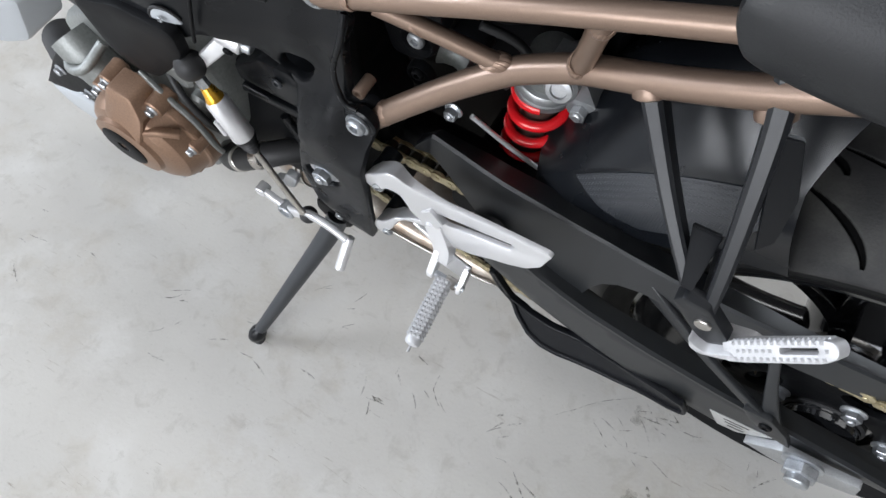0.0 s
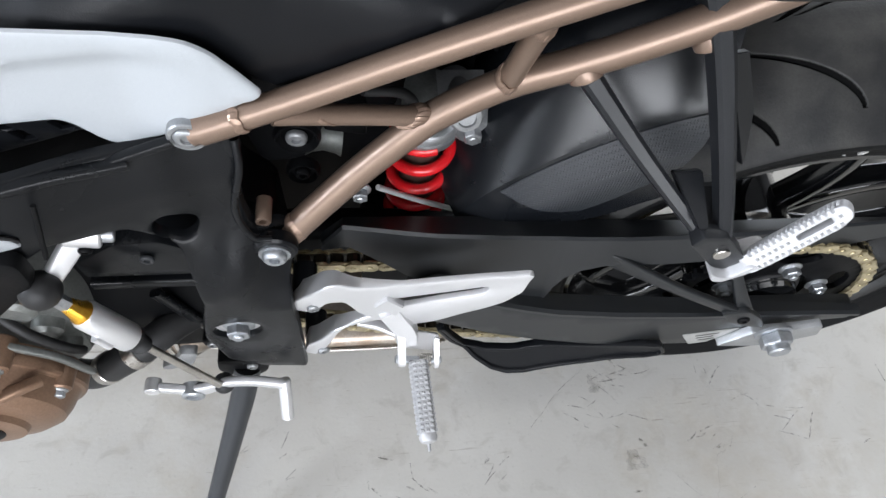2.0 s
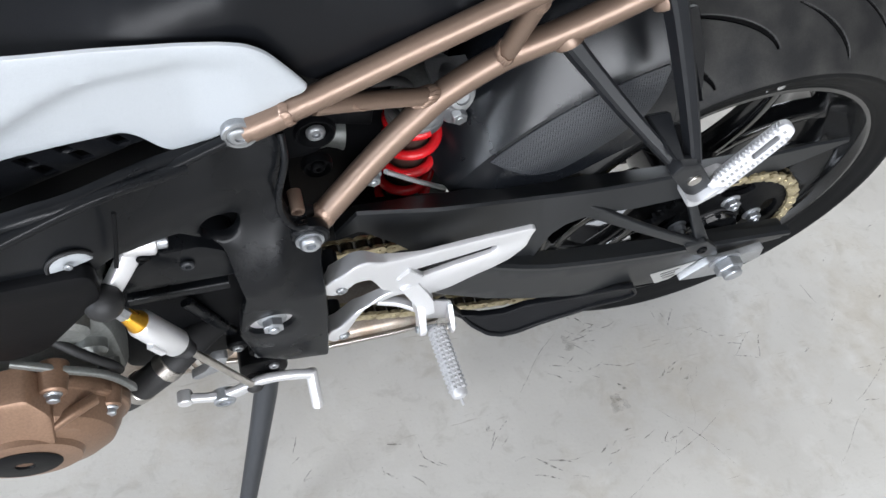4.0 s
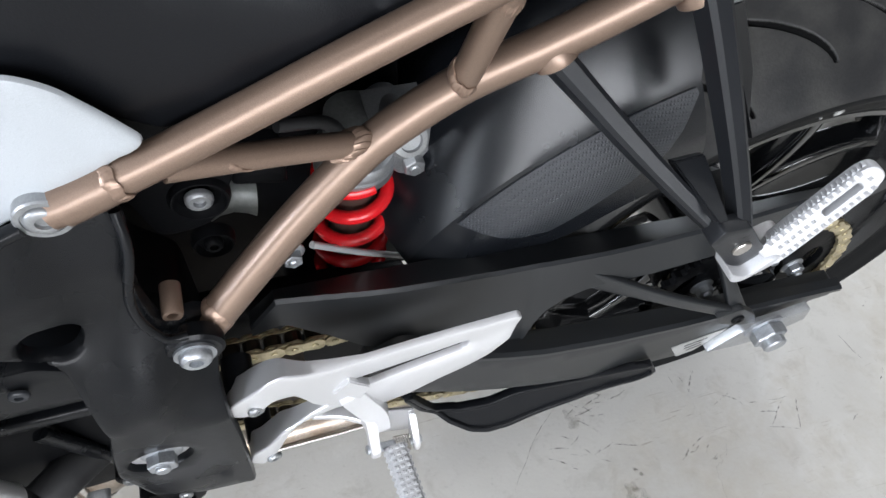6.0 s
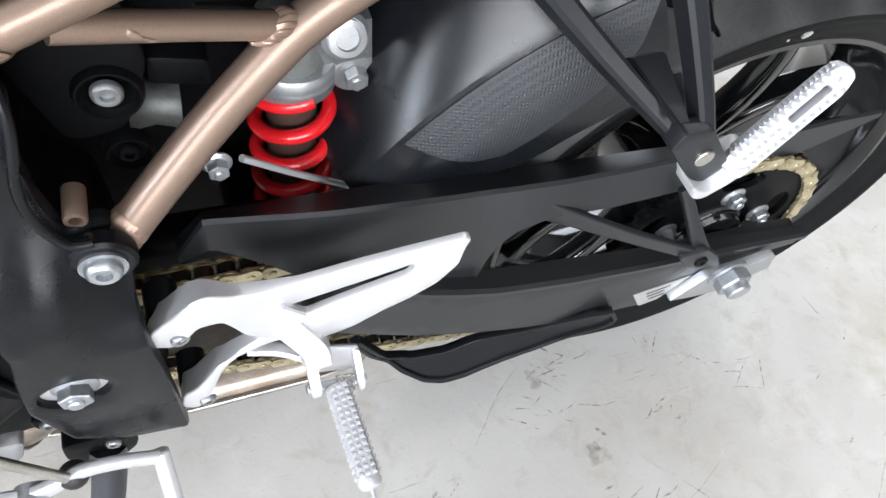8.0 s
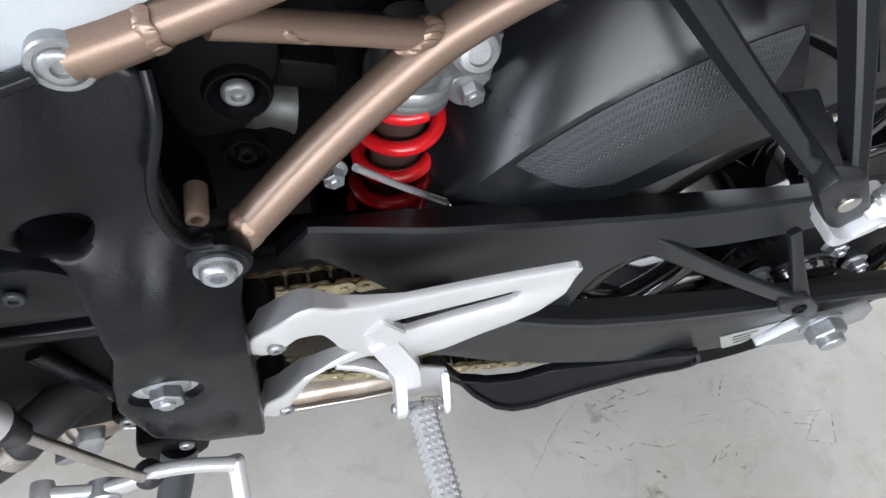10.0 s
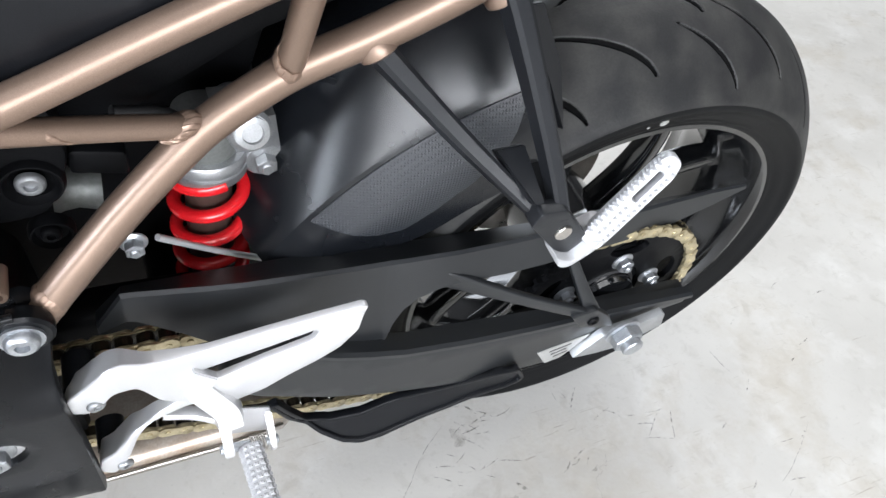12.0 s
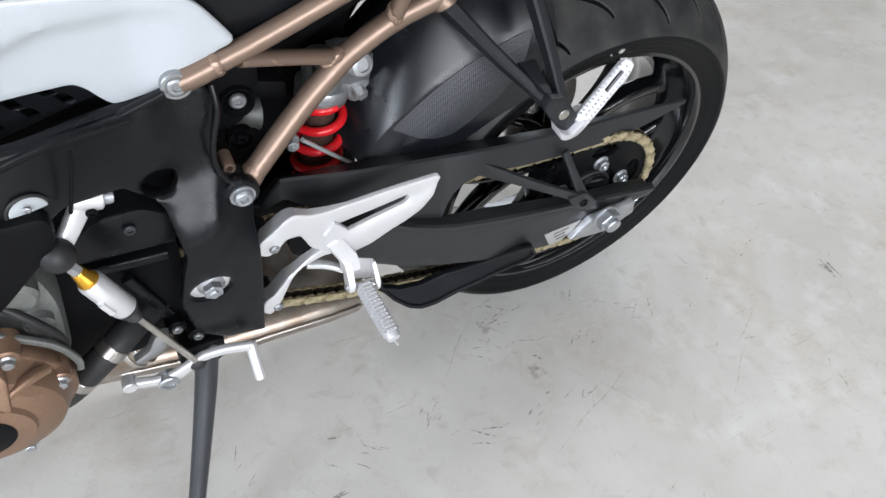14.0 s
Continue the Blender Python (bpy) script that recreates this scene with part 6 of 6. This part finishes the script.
bm = B()
tube(bm, [(-0.76, -0.085, -0.130), (-0.735, -0.104, -0.080), (-0.70, -0.118, -0.050), (-0.655, -0.125, -0.024), (-0.625, -0.115, 0.000)], 0.023, 26)
part("header_pipe", bm, M_TITAN, EXH)
for q in (0.30, 0.42):
    p = V(-0.70, -0.118, -0.050).lerp(V(-0.655, -0.125, -0.024), q * 2)
    bm = B()
    d = V(0.045, -0.007, 0.026).normalized()
    lathe(bm, p, d, [(0.0225, -0.003), (0.0260, -0.003), (0.0268, 0.0), (0.0260, 0.003), (0.0225, 0.003)], 32)
    part("joint_ring", bm, M_STEEL, EXH)

# ---------------------------------------------------------------- marks on the floor
M_MARK = material("brown_floor_scuff", (0.20, 0.175, 0.125), 0.7, vary=0.4, stain_size=60)
rnd = random.Random(7)


def fade(mat, scale, lo, hi, most):
    """Breaks a mark on the floor up with noise, so that it is worn through in places."""
    t = mat.node_tree
    noise, place, span = t.nodes.new("ShaderNodeTexNoise"), t.nodes.new("ShaderNodeTexCoord"), t.nodes.new("ShaderNodeMapRange")
    noise.inputs["Scale"].default_value, noise.inputs["Detail"].default_value = scale, 5
    t.links.new(place.outputs["Object"], noise.inputs["Vector"])
    for key, v in (("From Min", lo), ("From Max", hi), ("To Min", 0.0), ("To Max", most)):
        span.inputs[key].default_value = v
    t.links.new(noise.outputs["Fac"], span.inputs["Value"])
    t.links.new(span.outputs[0], t.nodes["Principled BSDF"].inputs["Alpha"])


fade(M_MARK, 120, 0.40, 0.66, 0.60)
floor_ob = bpy.data.objects["floor"]


def stroke(bm, x, y, length, width, turn, bend):
    """One short curved scuff with tapering ends, lying on the concrete."""
    n = 7
    left, right = [], []
    px, py, a = x, y, turn
    for i in range(n + 1):
        t = i / n
        w = width * math.sin(math.pi * (0.08 + 0.84 * t)) / 2
        nx, ny = -math.sin(a), math.cos(a)
        left.append(bm.verts.new((px + nx * w, py + ny * w, FLOOR_Z + 0.0006)))
        right.append(bm.verts.new((px - nx * w, py - ny * w, FLOOR_Z + 0.0006)))
        px, py, a = px + math.cos(a) * length / n, py + math.sin(a) * length / n, a + bend / n + rnd.uniform(-0.12, 0.12)
    for i in range(n):
        bm.faces.new((left[i], right[i], right[i + 1], left[i + 1]))


# clusters of short parallel strokes: place, how many, spread, length, direction
CLUSTERS = [(-0.10, -0.005, 9, 0.028, 0.030, -0.2), (-0.09, 0.03, 5, 0.020, 0.022, -0.2), (0.055, -0.012, 3, 0.012, 0.030, 0.9), (0.04, -0.11, 7, 0.022, 0.022, 0.3), (0.13, -0.068, 5, 0.022, 0.030, -0.1),
            (-0.12, -0.07, 5, 0.020, 0.028, -0.2), (-0.30, -0.13, 4, 0.016, 0.020, 0.8), (-0.27, -0.19, 4, 0.018, 0.035, -0.3), (-0.15, -0.20, 6, 0.030, 0.025, 0.2), (-0.06, -0.215, 6, 0.026, 0.024, 0.2),
            (-0.51, -0.20, 5, 0.022, 0.025, -0.4), (-0.45, -0.155, 9, 0.030, 0.028, -0.6), (-0.60, -0.10, 6, 0.024, 0.030, 0.9)]
FAR_CLUSTERS = [(-0.15, -0.03, 7, 0.035, 0.035, -0.3), (-0.85, -0.29, 5, 0.06, 0.03, 0.6), (-0.68, -0.25, 5, 0.05, 0.03, 0.2), (-1.09, -0.23, 4, 0.04, 0.03, 0.1), (0.30, -0.16, 6, 0.06, 0.024, 0.2), (0.45, -0.35, 7, 0.09, 0.03, 1.2), (0.62, 0.06, 7, 0.12, 0.03, 0.5), (-0.04, -0.36, 6, 0.06, 0.03, 0.4)]
bm = B()
for cx, cy, k, spread, long, way in CLUSTERS + FAR_CLUSTERS:
    for _ in range(k):
        stroke(bm, cx + rnd.gauss(0, spread), cy + rnd.gauss(0, spread * 0.8), long * rnd.uniform(0.4, 1.3), rnd.uniform(0.0010, 0.0030), way + rnd.gauss(0, 0.35), rnd.uniform(-0.6, 0.6))
# a triangle of three strokes, two bold scuffs, single dark ticks
for px, py, turn, long, wide in ((0.213, -0.073, -2.1, 0.052, 0.0022), (0.186, -0.118, 2.75, 0.044, 0.0022), (0.150, -0.103, 0.65, 0.050, 0.0018), (0.642, -0.140, -1.85, 0.060, 0.0075), (0.650, -0.150, -1.80, 0.050, 0.0040),
                                 (-1.095, -0.312, -0.85, 0.036, 0.0030), (-0.812, -0.316, -0.10, 0.032, 0.0024), (-0.074, -0.100, -1.0, 0.018, 0.0060), (-0.308, -0.122, 0.9, 0.014, 0.0050), (0.352, 0.000, -1.5, 0.050, 0.0018)):
    stroke(bm, px, py, long, wide, turn, 0.15)
# long straight hairlines
for ax_, ay_, bx_, by_ in ((-0.136, 0.016, -0.249, -0.069), (-0.150, -0.278, 0.084, -0.189), (-0.032, -0.158, 0.053, -0.263), (0.418, -0.166, 0.309, -0.245), (0.309, -0.245, 0.195, -0.299)):
    stroke(bm, ax_, ay_, math.hypot(bx_ - ax_, by_ - ay_), 0.0011, math.atan2(by_ - ay_, bx_ - ax_), 0.0)
M_STAIN = material("faint_olive_stain", (0.24, 0.20, 0.135), 0.7, vary=0.3, stain_size=40)
fade(M_STAIN, 70, 0.36, 0.72, 0.34)
sb = B()
for bx, by, br in ((-0.088, -0.133, 0.015), (-0.084, -0.134, 0.008), (0.637, -0.165, 0.014), (-0.12, -0.01, 0.014)):
    ringv = []
    for i in range(28):
        t = 2 * math.pi * i / 28
        r = br * (1 + 0.25 * math.sin(3 * t + bx * 40) + 0.15 * math.sin(7 * t + by * 50))
        ringv.append(sb.verts.new((bx + r * math.cos(t), by + r * math.sin(t), FLOOR_Z + 0.0003)))
    sb.faces.new(ringv)
sme = bpy.data.meshes.new("floor_stain")
sb.to_mesh(sme)
sb.free()
sme.materials.append(M_STAIN)
stains = tagged(new("floor_stain", sme), "faint olive brown stains soaked into the concrete", kind="stuff")
stains.parent = floor_ob
me = bpy.data.meshes.new("floor_scuff")
bm.to_mesh(me)
bm.free()
me.materials.append(M_MARK)
scuffs = tagged(new("floor_scuff", me), "short brown scuffs on the concrete", kind="stuff")
scuffs.parent = floor_ob


# ---------------------------------------------------------------- black mat on the floor
def floor_mat():
    bm = B()
    c, a, b = V(0.523, -0.416, FLOOR_Z), V(0.90, -0.42, 0).normalized(), V(-0.53, -0.85, 0).normalized()
    low = [c, c + a * 0.42, c + a * 0.42 + b * 0.30, c + b * 0.30]
    mid = sum(low, V(0, 0, 0)) / 4
    rows = [low, [p + V(0, 0, 0.003) for p in low], [p.lerp(mid, 0.035) + V(0, 0, 0.008) for p in low]]
    loft(bm, rows)
    bmesh.ops.recalc_face_normals(bm, faces=bm.faces)
    mat_me = bpy.data.meshes.new("rubber_mat")
    bm.to_mesh(mat_me)
    bm.free()
    mat_me.materials.append(M_RUBBER)
    return tagged(new("rubber_mat", mat_me), "thin black rubber mat lying on the concrete floor", "mat")


floor_mat()
